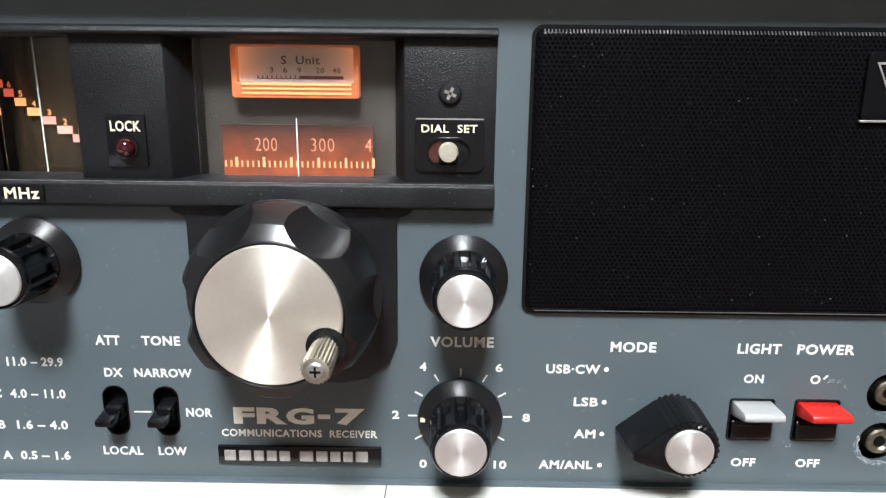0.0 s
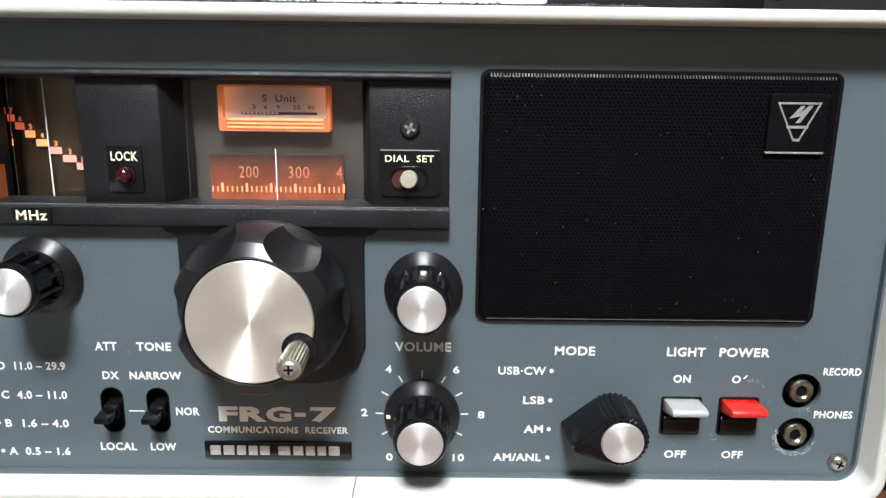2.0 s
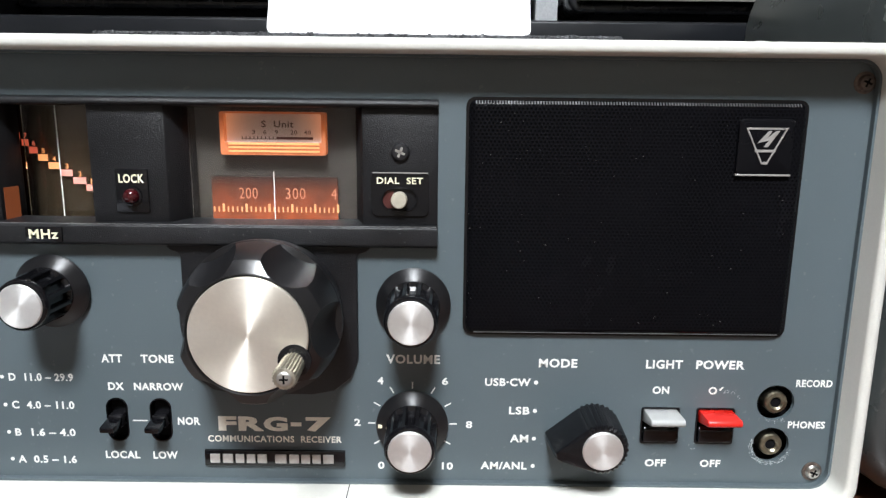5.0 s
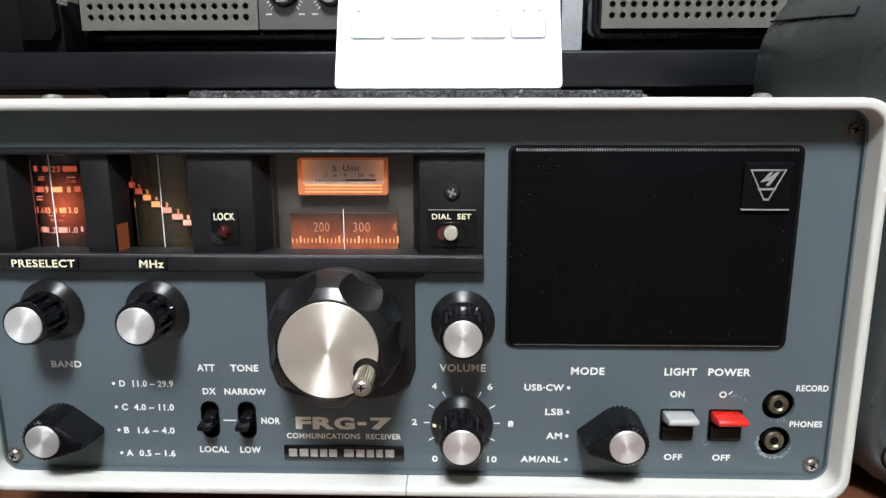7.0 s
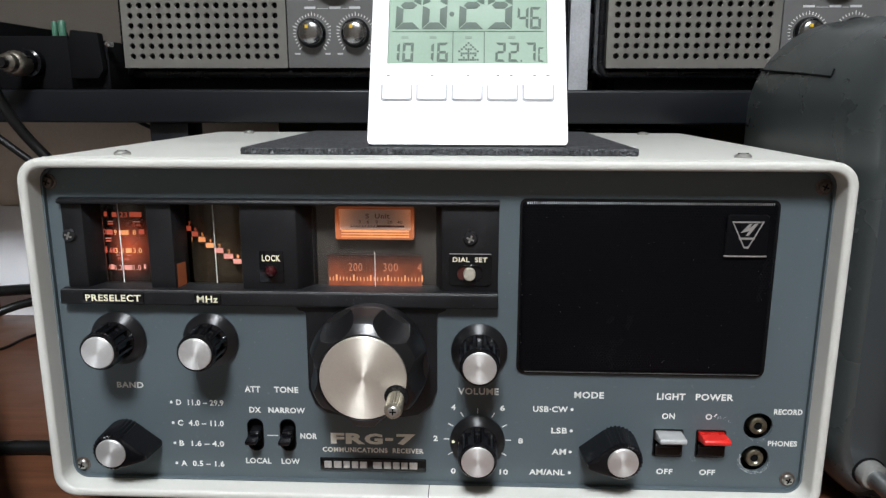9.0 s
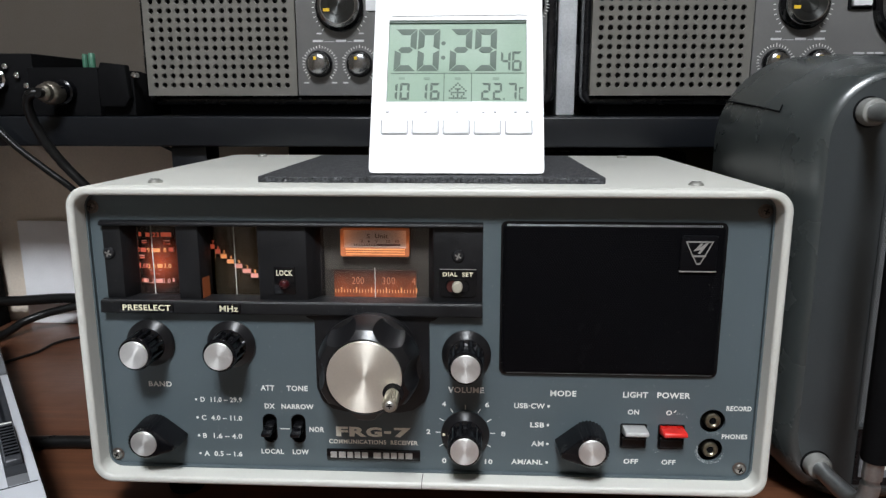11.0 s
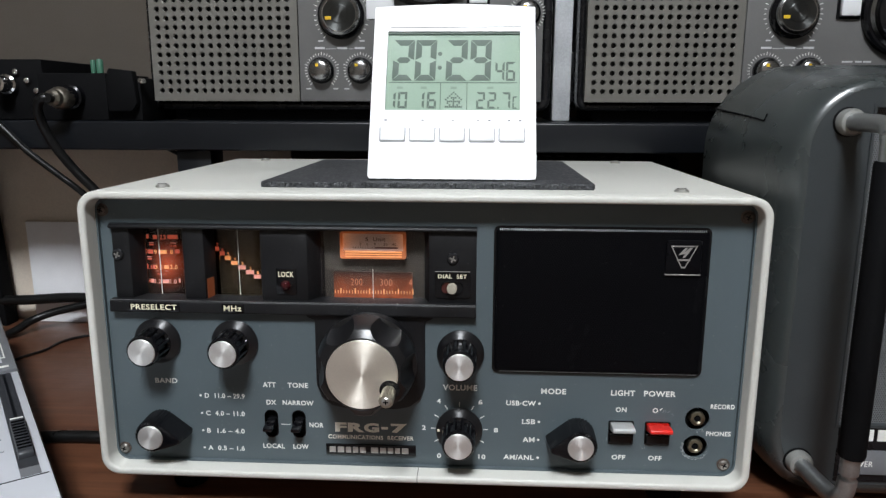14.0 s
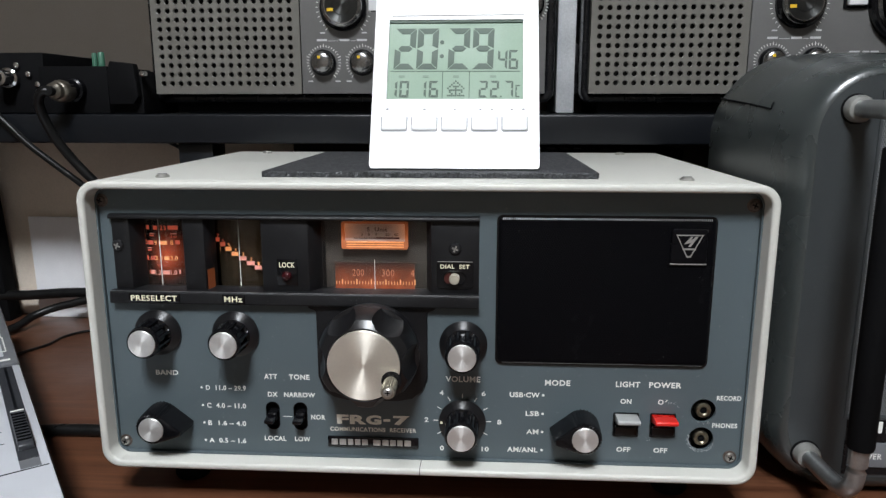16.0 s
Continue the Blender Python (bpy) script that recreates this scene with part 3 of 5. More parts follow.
# dial marks of the lower volume knob
for k in range(11):
    a = radians(240 - 30 * k)
    c, s = math.cos(a), math.sin(a)
    u, w = 22.0, 36.3
    part("tick", prism([(u + 12.6 * c - 0.22 * s, w + 12.6 * s + 0.22 * c), (u + 15.1 * c - 0.22 * s, w + 15.1 * s + 0.22 * c),
                        (u + 15.1 * c + 0.22 * s, w + 15.1 * s - 0.22 * c), (u + 12.6 * c + 0.22 * s, w + 12.6 * s - 0.22 * c)], -0.12, 0), WHITE, panel)


# ---- dial escutcheon ----
def make_escutcheon():
    FACE, IN = -0.4, 9.0
    esc = part("escutcheon", prism([(-4.2, 98.4), (-4.6, 99.0), (-4.2, 104.2), (-3.6, 104.9), (8, 105.5), (8, 97.3), (0, 97.3)], -159, 30, "x", 0.3), BLACK_TEX, rx, "black grained plastic dial surround")
    for fx0, fx1, bx0, bx1 in ((-157, -148, -157, -143.6), (-120.2, -109.4, -121.4, -106.6), (-80, -56, -80.5, -49), (6.0, 30.0, 3.0, 30.0)):
        part("pillar", bevelled(prism([(fx0, FACE), (fx1, FACE), (bx1, IN), (bx0, IN)], 104, 143, "z"), 0.5, 2), BLACK_TEX, esc)
    # Thin pale strip painted in as the ledge's highlight.
    part("edge_highlight", box(-158.5, 29.6, -3.78, -3.5, 104.72, 104.98, 0.08, 1), EDGELIGHT, esc, "grey strip painted as the edge's highlight")
    part("top_lip", prism([(-2.4, 142.0), (-2.9, 142.8), (-2.3, 144.0), (0, 144.6), (8, 144.6), (8, 141.4)], -157.5, 30, "x", 0.3), BLACK_TEX, esc)
    part("knob_plate", prism([(-57.5, 98.4), (-57.1, 97.0), (-55.8, 96.0), (-53.6, 95.4), (-53, 94.0), (-53, 60), (-50.5, 53), (-45, 48.5), (-38, 47), (-11, 47), (-4, 48.5), (1.5, 53), (4, 60), (4, 94.0), (4.6, 95.4), (6.8, 96.0), (8.1, 97.0), (8.5, 98.4)], -1.8, 0.2, "y", 0.6), BLACK_TEX, esc)
    part("dial_backing", box(-56, 10, 9.4, 10.2, 102, 145), CHASSIS, esc)
    for x0, x1 in ((-142, -120.5), (-103, -80), (-50, 3.5)):
        p = part("pane", box(x0, x1, 4.4, 5.2, 105.9, 142.2), PANE, esc, "clear plastic window")
        p.visible_shadow = False
    screw(-154.2, 128, FACE, 3.0, esc, DARKSCREW)
    screw(18.0, 128.2, FACE, 3.0, esc, DARKSCREW)
    # labels
    lock = part("label_plate", box(-72.3, -61.8, FACE - 0.7, FACE, 108.2, 122.0, 0.3), GLOSS, esc, "glossy black label")
    write("LOCK", -71.0, -63.0, 117.6, 120.4, FACE - 0.75, CREAM, lock, 0.025)
    part("lamp_ring", lathe([(3.2, FACE - 0.6), (3.2, FACE - 1.2), (2.7, FACE - 1.4)], -67.1, 113.4, 32), GLOSS, lock)
    part("lamp_lens", lathe([(2.6, FACE - 1.0), (2.5, FACE - 2.0), (1.9, FACE - 3.0), (1.0, FACE - 3.5), (0.3, FACE - 3.6)], -67.1, 113.4, 32), LEDRED, lock, "dark red indicator lens, unlit")
    ds = part("label_plate", sheet(rrect(8.8, 27.2, 108.0, 122.0, 2.2), [rrect(12.0, 23.6, 109.4, 117.0, 3.7)], FACE - 0.7, FACE), GLOSS, esc, "glossy black label with a slot")
    write("DIAL  SET", 10.6, 25.2, 118.2, 120.3, FACE - 0.75, CREAM, ds, 0.02)
    part("label_edge", box(9.2, 26.8, FACE - 0.78, FACE - 0.68, 121.55, 121.9), SILVER, ds)
    part("slot_rim", ring(rrect(12.0, 23.6, 109.4, 117.0, 3.7), rrect(12.4, 23.2, 109.8, 116.6, 3.4), FACE - 1.0, FACE - 0.05, 0.12), GLOSS, ds)
    part("slot_floor", box(12.3, 16.0, FACE - 0.15, FACE - 0.03, 110.4, 116.0), mat("dim_red_field", (0.055, 0.01, 0.007), 0.5), ds, "red field of the slide switch")
    part("slide_button", lathe([(2.6, FACE), (2.6, FACE - 3.4), (2.3, FACE - 3.9), (0.4, FACE - 4.0)], 17.7, 113.2, 28), IVORY, ds, "round ivory slide button")
    for body, a, b in (("PRESELECT", -147.6, -123.4), ("MHz", -98.9, -89.7)):
        pl = part("label_plate", box(a - 1.2, b + 1.2, -5.0, -4.2, 99.1, 103.8, 0.2), GLOSS, esc, "small black label")
        write(body, a, b, 100.1, 103.1, -5.05, CREAM, pl, 0.022)
    return esc


esc = make_escutcheon()


def glyph(body, x0, x1, z0, z1, y, material, parent, bold=0.0):
    return write(body, x0, x1, z0, z1, y, material, parent, bold, "dial_figure")


def make_dials():
    DEEP = Matrix.Translation((25, -262, 158)) @ Matrix.Scale(1.02, 4) @ Matrix.Translation((-25, 262, -158))

    def dp(name, bm, m, parent, label=""):
        return part(name, moved(bm, DEEP), m, parent, label)

    def dg(body, x0, x1, z0, z1, y, m, parent, bold=0.0):
        return write(body, x0, x1, z0, z1, y, m, parent, bold, "dial_figure", DEEP)
    DEEP2 = Matrix.Translation((25, -262, 158)) @ Matrix.Scale(1.031, 4) @ Matrix.Translation((-25, 262, -158))

    def dq(name, bm, m, parent, label=""):
        return part(name, moved(bm, DEEP2), m, parent, label)

    def dh(body, x0, x1, z0, z1, y, m, parent, bold=0.0):
        return write(body, x0, x1, z0, z1, y, m, parent, bold, "dial_figure", DEEP2)

    # preselector drum
    drum = dq("preselector_drum", lathe([(15, 104), (15, 144)], -131, 15.2, 48, "z"), DRUM, rx, "dark drum with glowing red scales")

    def on_drum(u):
        return 15.1 - math.sqrt(max(1, 15.05 ** 2 - (u + 131) ** 2))

    def mark(x0, x1, z, h, m):
        y = min(on_drum(x0), on_drum(x1))
        dq("scale_block", box(x0, x1, y - 0.05, y + 0.6, z - h / 2, z + h / 2), m, drum)

    for x0, x1, z, m in ((-134.3, -132.3, 136.4, RED_MARK), (-127.0, -122.0, 136.4, RED_MARK), (-137.6, -135.0, 128.7, RED_MARK), (-132.0, -127.8, 128.7, HOT_MARK),
                         (-124.1, -122.0, 128.7, RED_MARK), (-140.5, -139.3, 120.8, RED_MARK), (-135.6, -134.7, 120.8, RED_MARK), (-129.7, -127.3, 120.8, HOT_MARK),
                         (-137.4, -135.6, 113.3, PINK_MARK), (-131.0, -127.6, 113.3, PINK_MARK), (-123.4, -122.7, 113.3, PINK_MARK), (-138.4, -137.2, 136.4, RED_MARK), (-141.7, -140.8, 113.3, RED_MARK)):
        mark(x0, x1, z, 2.0, m)
    for body, x0, x1, z, m in (("23", -130.9, -127.6, 136.4, RED_MARK), ("9", -134.2, -132.9, 128.7, HOT_MARK), ("8", -126.3, -124.8, 128.7, HOT_MARK), ("10", -140.6, -138.6, 128.7, RED_MARK),
                               ("3.6", -139.0, -136.0, 120.8, RED_MARK), ("3.3", -134.3, -130.5, 120.8, HOT_MARK), ("3.0", -126.7, -122.9, 120.8, HOT_MARK),
                               ("1.2", -134.8, -131.8, 113.3, PINK_MARK), ("1.0", -127.1, -123.8, 113.3, PINK_MARK), ("1.4", -139.7, -138.0, 113.3, RED_MARK)):
        dh(body, x0, x1, z - 1.15, z + 1.15, min(on_drum(x0), on_drum(x1)) - 0.1, m, drum, 0.01)
    for x0, x1, z in ((-136.6, -134.1, 133.4), (-126.0, -123.0, 133.2), (-138.6, -136.0, 125.9), (-134.2, -128.0, 118.7)):
        mark(x0, x1, z, 0.22, PINK_MARK)
    for x0, x1, z in ((-136.6, -134.4, 132.4), (-138.4, -136.2, 124.8)):
        mark(x0, x1, z, 0.7, RED_MARK)
    for body, x0, x1, z in (("90 mb", -133.6, -128.6, 117.2), ("15 mb", -126.2, -122.6, 132.0)):
        dh(body, x0, x1, z - 0.75, z + 0.55, min(on_drum(x0), on_drum(x1)) - 0.1, RED_MARK, drum, 0.0)
    dq("hairline", box(-130.9, -130.65, -1.6, -1.3, 105.8, 143), WHITE, drum, "white index line")
    # megahertz drum
    mhz = dp("megahertz_drum", lathe([(18, 104), (18, 144)], -93, 25.5, 48, "z"), OLIVE, rx, "olive translucent drum with a glowing stair of marks")
    steps = ((-103.8, 131.6, 1.6), (-101.4, 129.4, 2.2), (-98.9, 127.0, 2.6), (-96.0, 124.6, 3.0), (-92.7, 122.0, 3.4), (-88.8, 119.7, 3.8), (-84.7, 117.2, 4.1), (-80.9, 114.9, 3.6))
    steps = tuple((u - 3.0, z + 0.3, w) for u, z, w in steps)
    for k, (u, z, w) in enumerate(steps):
        dp("step_mark", box(u - w / 2, u + w / 2, 6.6, 6.9, z - 1.05, z + 1.05), (RED_MARK, RED_MARK, RED_MARK, HOT_MARK, HOT_MARK, PINK_MARK, PINK_MARK, PINK_MARK)[k], mhz)
    for k, body in enumerate("7654321"):
        u, z, w = steps[k + 1]
        dg(body, u + w * 0.0 - 0.1, u + w * 0.0 + 0.9, z + 1.4, z + 3.0, 6.6, HOT_MARK if k > 1 else RED_MARK, mhz, 0.01)
    dp("hairline", box(-92.75, -92.52, 4.6, 4.9, 105.8, 143), WHITE, mhz, "white index line")
    # Emissive patch added for amber lamplight reflected off the pillar's slanted side.
    part("glow_patch", prism([(-109.1, 0.9), (-107.5, 6.2), (-107.2, 6.1), (-108.8, 0.8)], 105.0, 115.4, "z"), ORANGE_DIM, mhz, "amber patch painted as lamplight on the pillar's side")
    # signal meter and main dial
    meter = part("signal_meter", ring(rrect(-40.8, -7.0, 127.0, 140.7, 0.8), rrect(-39.4, -8.3, 131.0, 140.1, 0.5), 5.0, 9.0), RIM, rx, "signal meter with glowing orange rim")
    part("meter_face", box(-39.4, -8.3, 7.6, 8.4, 131.0, 140.1), METERFACE, meter, "pale meter scale")
    for z, h in ((130.6, 0.7), (129.4, 0.5), (128.2, 0.6)):
        part("glow_line", box(-38.2, -9.0, 4.7, 5.0, z - h / 2, z + h / 2), METERGLOW, meter)
    INK = mat("meter_ink", (0.09, 0.06, 0.05), 0.6)
    glyph("S  Unit", -28.0, -17.6, 135.7, 137.9, 7.5, INK, meter, 0.02)
    for body, u in (("3", -30.6), ("6", -27.0), ("9", -23.2), ("20", -17.6), ("40", -13.2)):
        glyph(body, u - (0.5 if len(body) == 1 else 1.1), u + (0.5 if len(body) == 1 else 1.1), 133.5, 134.9, 7.5, INK, meter, 0.01)
    part("scale_arc", box(-34.6, -22.8, 7.4, 7.6, 131.9, 132.1), INK, meter)
    for k in range(10):
        part("scale_tick", box(-34.5 + 1.25 * k, -34.2 + 1.25 * k, 7.4, 7.6, 132.0, 132.8), INK, meter)
    part("scale_bar", box(-23.0, -11.4, 7.4, 7.6, 131.9, 132.7), mat("meter_brown", (0.07, 0.02, 0.015), 0.6), meter)
    meter.location += Vector((0.0007, 0, -0.0006))
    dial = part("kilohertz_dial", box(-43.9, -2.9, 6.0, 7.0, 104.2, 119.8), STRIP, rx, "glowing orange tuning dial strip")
    for body, a, b in (("200", -35.0, -29.0), ("300", -19.8, -13.4), ("4", -5.0, -3.2)):
        glyph(body, a, b, 112.6, 116.2, 5.9, DIALFIG, dial, -0.008)
    for k in range(28):
        u = -43.3 + 1.5 * k
        mid = k % 5 == 2
        h = 2.7 if mid else 1.7
        w = 0.34 if mid else 0.2
        part("dial_tick", box(u - w, u + w, 5.7, 6.02, 108.2, 108.2 + h), ORANGE_HOT, dial)
    part("hairline", box(-23.35, -23.1, 4.5, 4.8, 105.6, 121.6), WHITE, dial, "white index line")
    dial.location.z -= 0.0005


make_dials()


# ---- knobs ----
def fluted_knob(cx, cz, length, pointer=None):
    k = part("knob", lathe([(11.7, -0.3), (12.1, -0.6), (12.2, -1.6), (12.0, -2.0), (8.9, -4.7), (8.5, -4.8)], cx, cz, 96), SKIRT, rx, "black knob with a spun aluminium cap")
    end = -length

    def flute(r, w, a):
        # twelve broad hollows between narrow ribs, closed at both ends
        if not end + 2.2 < w < -5.6:
            return r
        c = math.cos(12 * a)
        return r - 1.5 * min(1.0, max(0.0, (c + 0.62) / 0.5)) ** 0.8
    part("grip", lathe([(8.5, -4.7), (8.8, -5.0), (8.8, -5.5), (8.7, -6.0), (8.35, end + 3.4), (8.3, end + 2.6), (8.25, end + 2.0), (8.2, end + 1.5), (8.0, end + 0.9), (7.6, end + 0.4), (7.1, end + 0.25)], cx, cz, 192, shape=flute), GLOSS, k, "fluted glossy black grip")
    part("cap", lathe([(6.9, end + 0.6), (6.9, end), (6.6, end - 0.35), (0.2, end - 0.4)], cx, cz, 64), ALU, k, "spun aluminium cap")
    if pointer:
        a = radians(pointer)
        c, s = math.cos(a), math.sin(a)
        bm = box(cx + 9.4, cx + 11.4, -3.7, -3.0, cz - 0.5, cz + 0.5)
        part("pointer_mark", moved(bm, Matrix.Translation((cx, 0, cz)) @ Matrix.Rotation(-a, 4, "Y") @ Matrix.Translation((-cx, 0, -cz))), CREAM, k)


fluted_knob(22.3, 78.8, 22.0)
fluted_knob(22.0, 36.3, 20.5, 178)
fluted_knob(-136.8, 82.0, 19.5)
fluted_knob(-95.6, 82.0, 19.5)


def pointer_knob(cx, cz, toward, length):
    """A round knob with a wedge that points along an angle in the panel."""
    a = radians(toward)
    turn = Matrix.Translation((cx, 0, cz)) @ Matrix.Rotation(-a, 4, "Y")
    prof = []
    for i in range(180):
        t = 2 * math.pi * i / 180
        prof.append(t)

    def outline(scale, tip):
        pts = []
        for t in prof:
            c = math.cos(t)
            r = 8.6 * scale
            half = math.acos(min(1, r / tip))
            d = abs((t + math.pi) % (2 * math.pi) - math.pi)
            if d < half:
                q = r / math.cos(half - d)
            else:
                q = r + (0.3 * math.cos(30 * t) if d > 1.05 else 0)
            pts.append((min(q * math.cos(t), tip * 0.87), q * math.sin(t)))
        return pts
    rows = [(outline(1.04, 18.6), -0.4), (outline(1.03, 18.4), -3.0), (outline(0.98, 17.2), -length + 1.6), (outline(0.965, 16.9), -length + 0.9), (outline(0.93, 16.4), -length + 0.5), (outline(0.86, 13.0), -length)]
    bm = bmesh.new()
    vs = [[bm.verts.new((u, w, v)) for u, v in pts] for pts, w in rows]
    n = 180
    for p, q in zip(vs, vs[1:]):
        for i in range(n):
            bm.faces.new((p[i], p[(i + 1) % n], q[(i + 1) % n], q[i]))
    bm.faces.new(vs[0])
    bm.faces.new(vs[-1])
    bmesh.ops.recalc_face_normals(bm, faces=bm.faces)
    k = part("pointer_knob", moved(bm, turn), KNOB, rx, "black pointer knob with a spun aluminium cap")
    part("cap", lathe([(6.5, -length + 0.2), (6.5, -length - 0.5), (6.2, -length - 0.8), (0.2, -length - 0.85)], cx, cz, 64), ALU, k, "spun aluminium cap")


pointer_knob(83.4, 35.4, 190, 16.5)
pointer_knob(-137.8, 34.2, -10, 15.5)


def tuning_knob(cx, cz):
    # six shallow round hollows, deepest at the front, run out behind the widest ring
    stations = [(22.6, -1.9), (23.0, -2.4), (23.6, -6.0), (24.4, -10.0), (24.9, -13.6), (25.1, -14.0), (25.1, -15.6), (24.9, -15.9), (24.85, -16.3), (24.7, -18.0), (24.4, -20.0), (24.0, -22.5), (23.4, -25.0), (22.4, -27.6), (21.9, -28.4),
                (21.6, -28.65), (20.8, -29.2), (20.0, -29.75), (19.2, -30.3), (18.5, -30.8), (18.1, -30.9), (17.9, -30.5), (17.6, -29.8)]
    bm = bmesh.new()
    rings = []
    rho = 17.0
    for r, w in stations:
        far = rho + 22.6 - 0.32 * (-w - 17.0)
        cosine = (far * far + r * r - rho * rho) / (2 * far * r)
        h = max(radians(1.5), math.acos(min(1.0, cosine)))
        row = []
        for k in range(6):
            mid = radians(60 + 60 * k)
            for i in range(24):
                d = h * (-1 + i / 12)
                inside = rho * rho - (far * math.sin(d)) ** 2
                q = min(r, far * math.cos(d) - math.sqrt(inside)) if inside > 0 and w < -15.7 else r
                row.append((mid + d, q))
            for i in range(10):
                row.append((mid + h + (math.pi / 3 - 2 * h) * i / 10, r))
        rings.append([bm.verts.new((cx + q * math.cos(a), w, cz + q * math.sin(a))) for a, q in row])
    n = len(rings[0])
    for p, q in zip(rings, rings[1:]):
        for i in range(n):
            bm.faces.new((p[i], p[(i + 1) % n], q[(i + 1) % n], q[i]))
    bm.faces.new(rings[0])
    bm.faces.new(rings[-1])
    bmesh.ops.recalc_face_normals(bm, faces=bm.faces)
    body = part("tuning_knob", bm, TUNER, rx, "large black scalloped tuning knob", 13)
    part("cap", lathe([(17.4, -29.0), (17.4, -30.9), (17.1, -31.15), (0.2, -31.2)], cx, cz, 96), CHAMP, body, "champagne spun aluminium disc")
    ux, uz = cx + 13.3, cz - 7.2
    part("crank_well", lathe([(4.9, -30.6), (4.9, -31.3), (4.4, -31.4), (0.2, -31.35)], ux, uz, 40), BLACK, body)

    def knurl(r, w, a):
        return r + (0.26 * math.cos(22 * a) if -44.4 < w < -33.0 else 0)
    pin = part("crank_handle", lathe([(2.4, -31.0), (2.6, -32.6), (3.1, -33.1), (3.3, -44.2), (3.0, -44.9), (2.4, -45.1)], ux, uz, 176, shape=knurl), PIN, body, "knurled metal finger grip")
    part("crank_screw", lathe([(2.1, -44.6), (2.1, -45.1), (1.6, -45.5), (0.2, -45.6)], ux, uz, 24), NICKEL, pin)
    part("screw_slot", join(box(ux - 1.2, ux + 1.2, -45.75, -45.4, uz - 0.25, uz + 0.25), box(ux - 0.25, ux + 0.25, -45.75, -45.4, uz - 1.2, uz + 1.2)), MATT, pin)


tuning_knob(-24.0, 77.4)


# ---- switches, sockets, grille ----
def slide_switch(cx, cz):
    w = part("slide_switch", box(cx - 4.5, cx + 4.5, 3.5, 5, cz - 9, cz + 9), MATT, rx, "black slide switch set in a slot")
    part("rim", ring(rrect(cx - 3.7, cx + 3.7, cz - 7.9, cz + 7.9, 3.5), rrect(cx - 3.3, cx + 3.3, cz - 7.5, cz + 7.5, 3.2), -0.15, 3.5), GLOSS, w)
    part("stem", box(cx - 2.3, cx + 2.3, -2.0, 4.0, cz - 2.2, cz + 2.4, 0.6), BLACK, w)
    part("lever", prism([(-8.6, cz - 1.0), (-8.8, cz + 1.0), (-1.6, cz + 1.9), (-1.6, cz - 1.6)], cx - 2.4, cx + 2.4, "x", 0.5), GLOSS, w, "glossy black lever")


for cx, cz in SLOTS:
    slide_switch(cx, cz)


def rocker(cx, cz, material, label):
    w = part("paddle_switch", box(cx - 8, cx + 8, 3, 5, cz - 8, cz + 8), MATT, rx, label)
    part("well", ring(rrect(cx - 6.5, cx + 6.5, cz - 6.5, cz + 6.5, 0.7, 2), rrect(cx - 6.1, cx + 6.1, cz - 6.1, cz + 6.1, 0.5, 2), -0.3, 3), BLACK, w)
    part("paddle", prism([(2.5, cz + 5.7), (-8.4, cz + 5.9), (-9.2, cz + 5.3), (-9.3, cz + 4.1), (-8.6, cz + 3.5), (2.5, cz + 0.6)], cx - 5.7, cx + 5.7, "x", 0.45), material, w)
    part("paddle_base", prism([(-0.6, cz + 0.2), (-1.6, cz - 1.2), (-1.4, cz - 5.6), (2.5, cz - 5.8)], cx - 5.6, cx + 5.6, "x", 0.3), GLOSS, w)


rocker(*SWITCHES[0], GREYLEVER, "light grey paddle switch, up")
rocker(*SWITCHES[1], REDLEVER, "red paddle switch, up")
for cx, cz in JACKS:
    j = part("socket", lathe([(9, 5.5), (9, 7)], cx, cz, 32), MATT, rx, "jack socket set behind a round hole")
    part("socket_ring", lathe([(3.9, 6.0), (3.9, 0.7), (3.5, 0.1), (2.4, -0.1), (1.8, 0.5), (1.7, 5.8)], cx + 0.3, cz - 0.1, 40), BRASS, j, "tarnished metal ring")
    part("socket_bore", lathe([(1.75, 0.9), (1.75, 1.3)], cx + 0.3, cz - 0.1, 24), MATT, j)

for cx, cz in ((-160, 20.2), (160, 20.2), (-161, 151), (161.3, 151)):
    part("washer", lathe([(3.4, 0), (3.4, -0.3), (2.9, -0.5)], cx, cz, 28), RUST, panel)
    screw(cx, cz, -0.4, 2.5, panel, RUST if cz > 100 else STEEL)


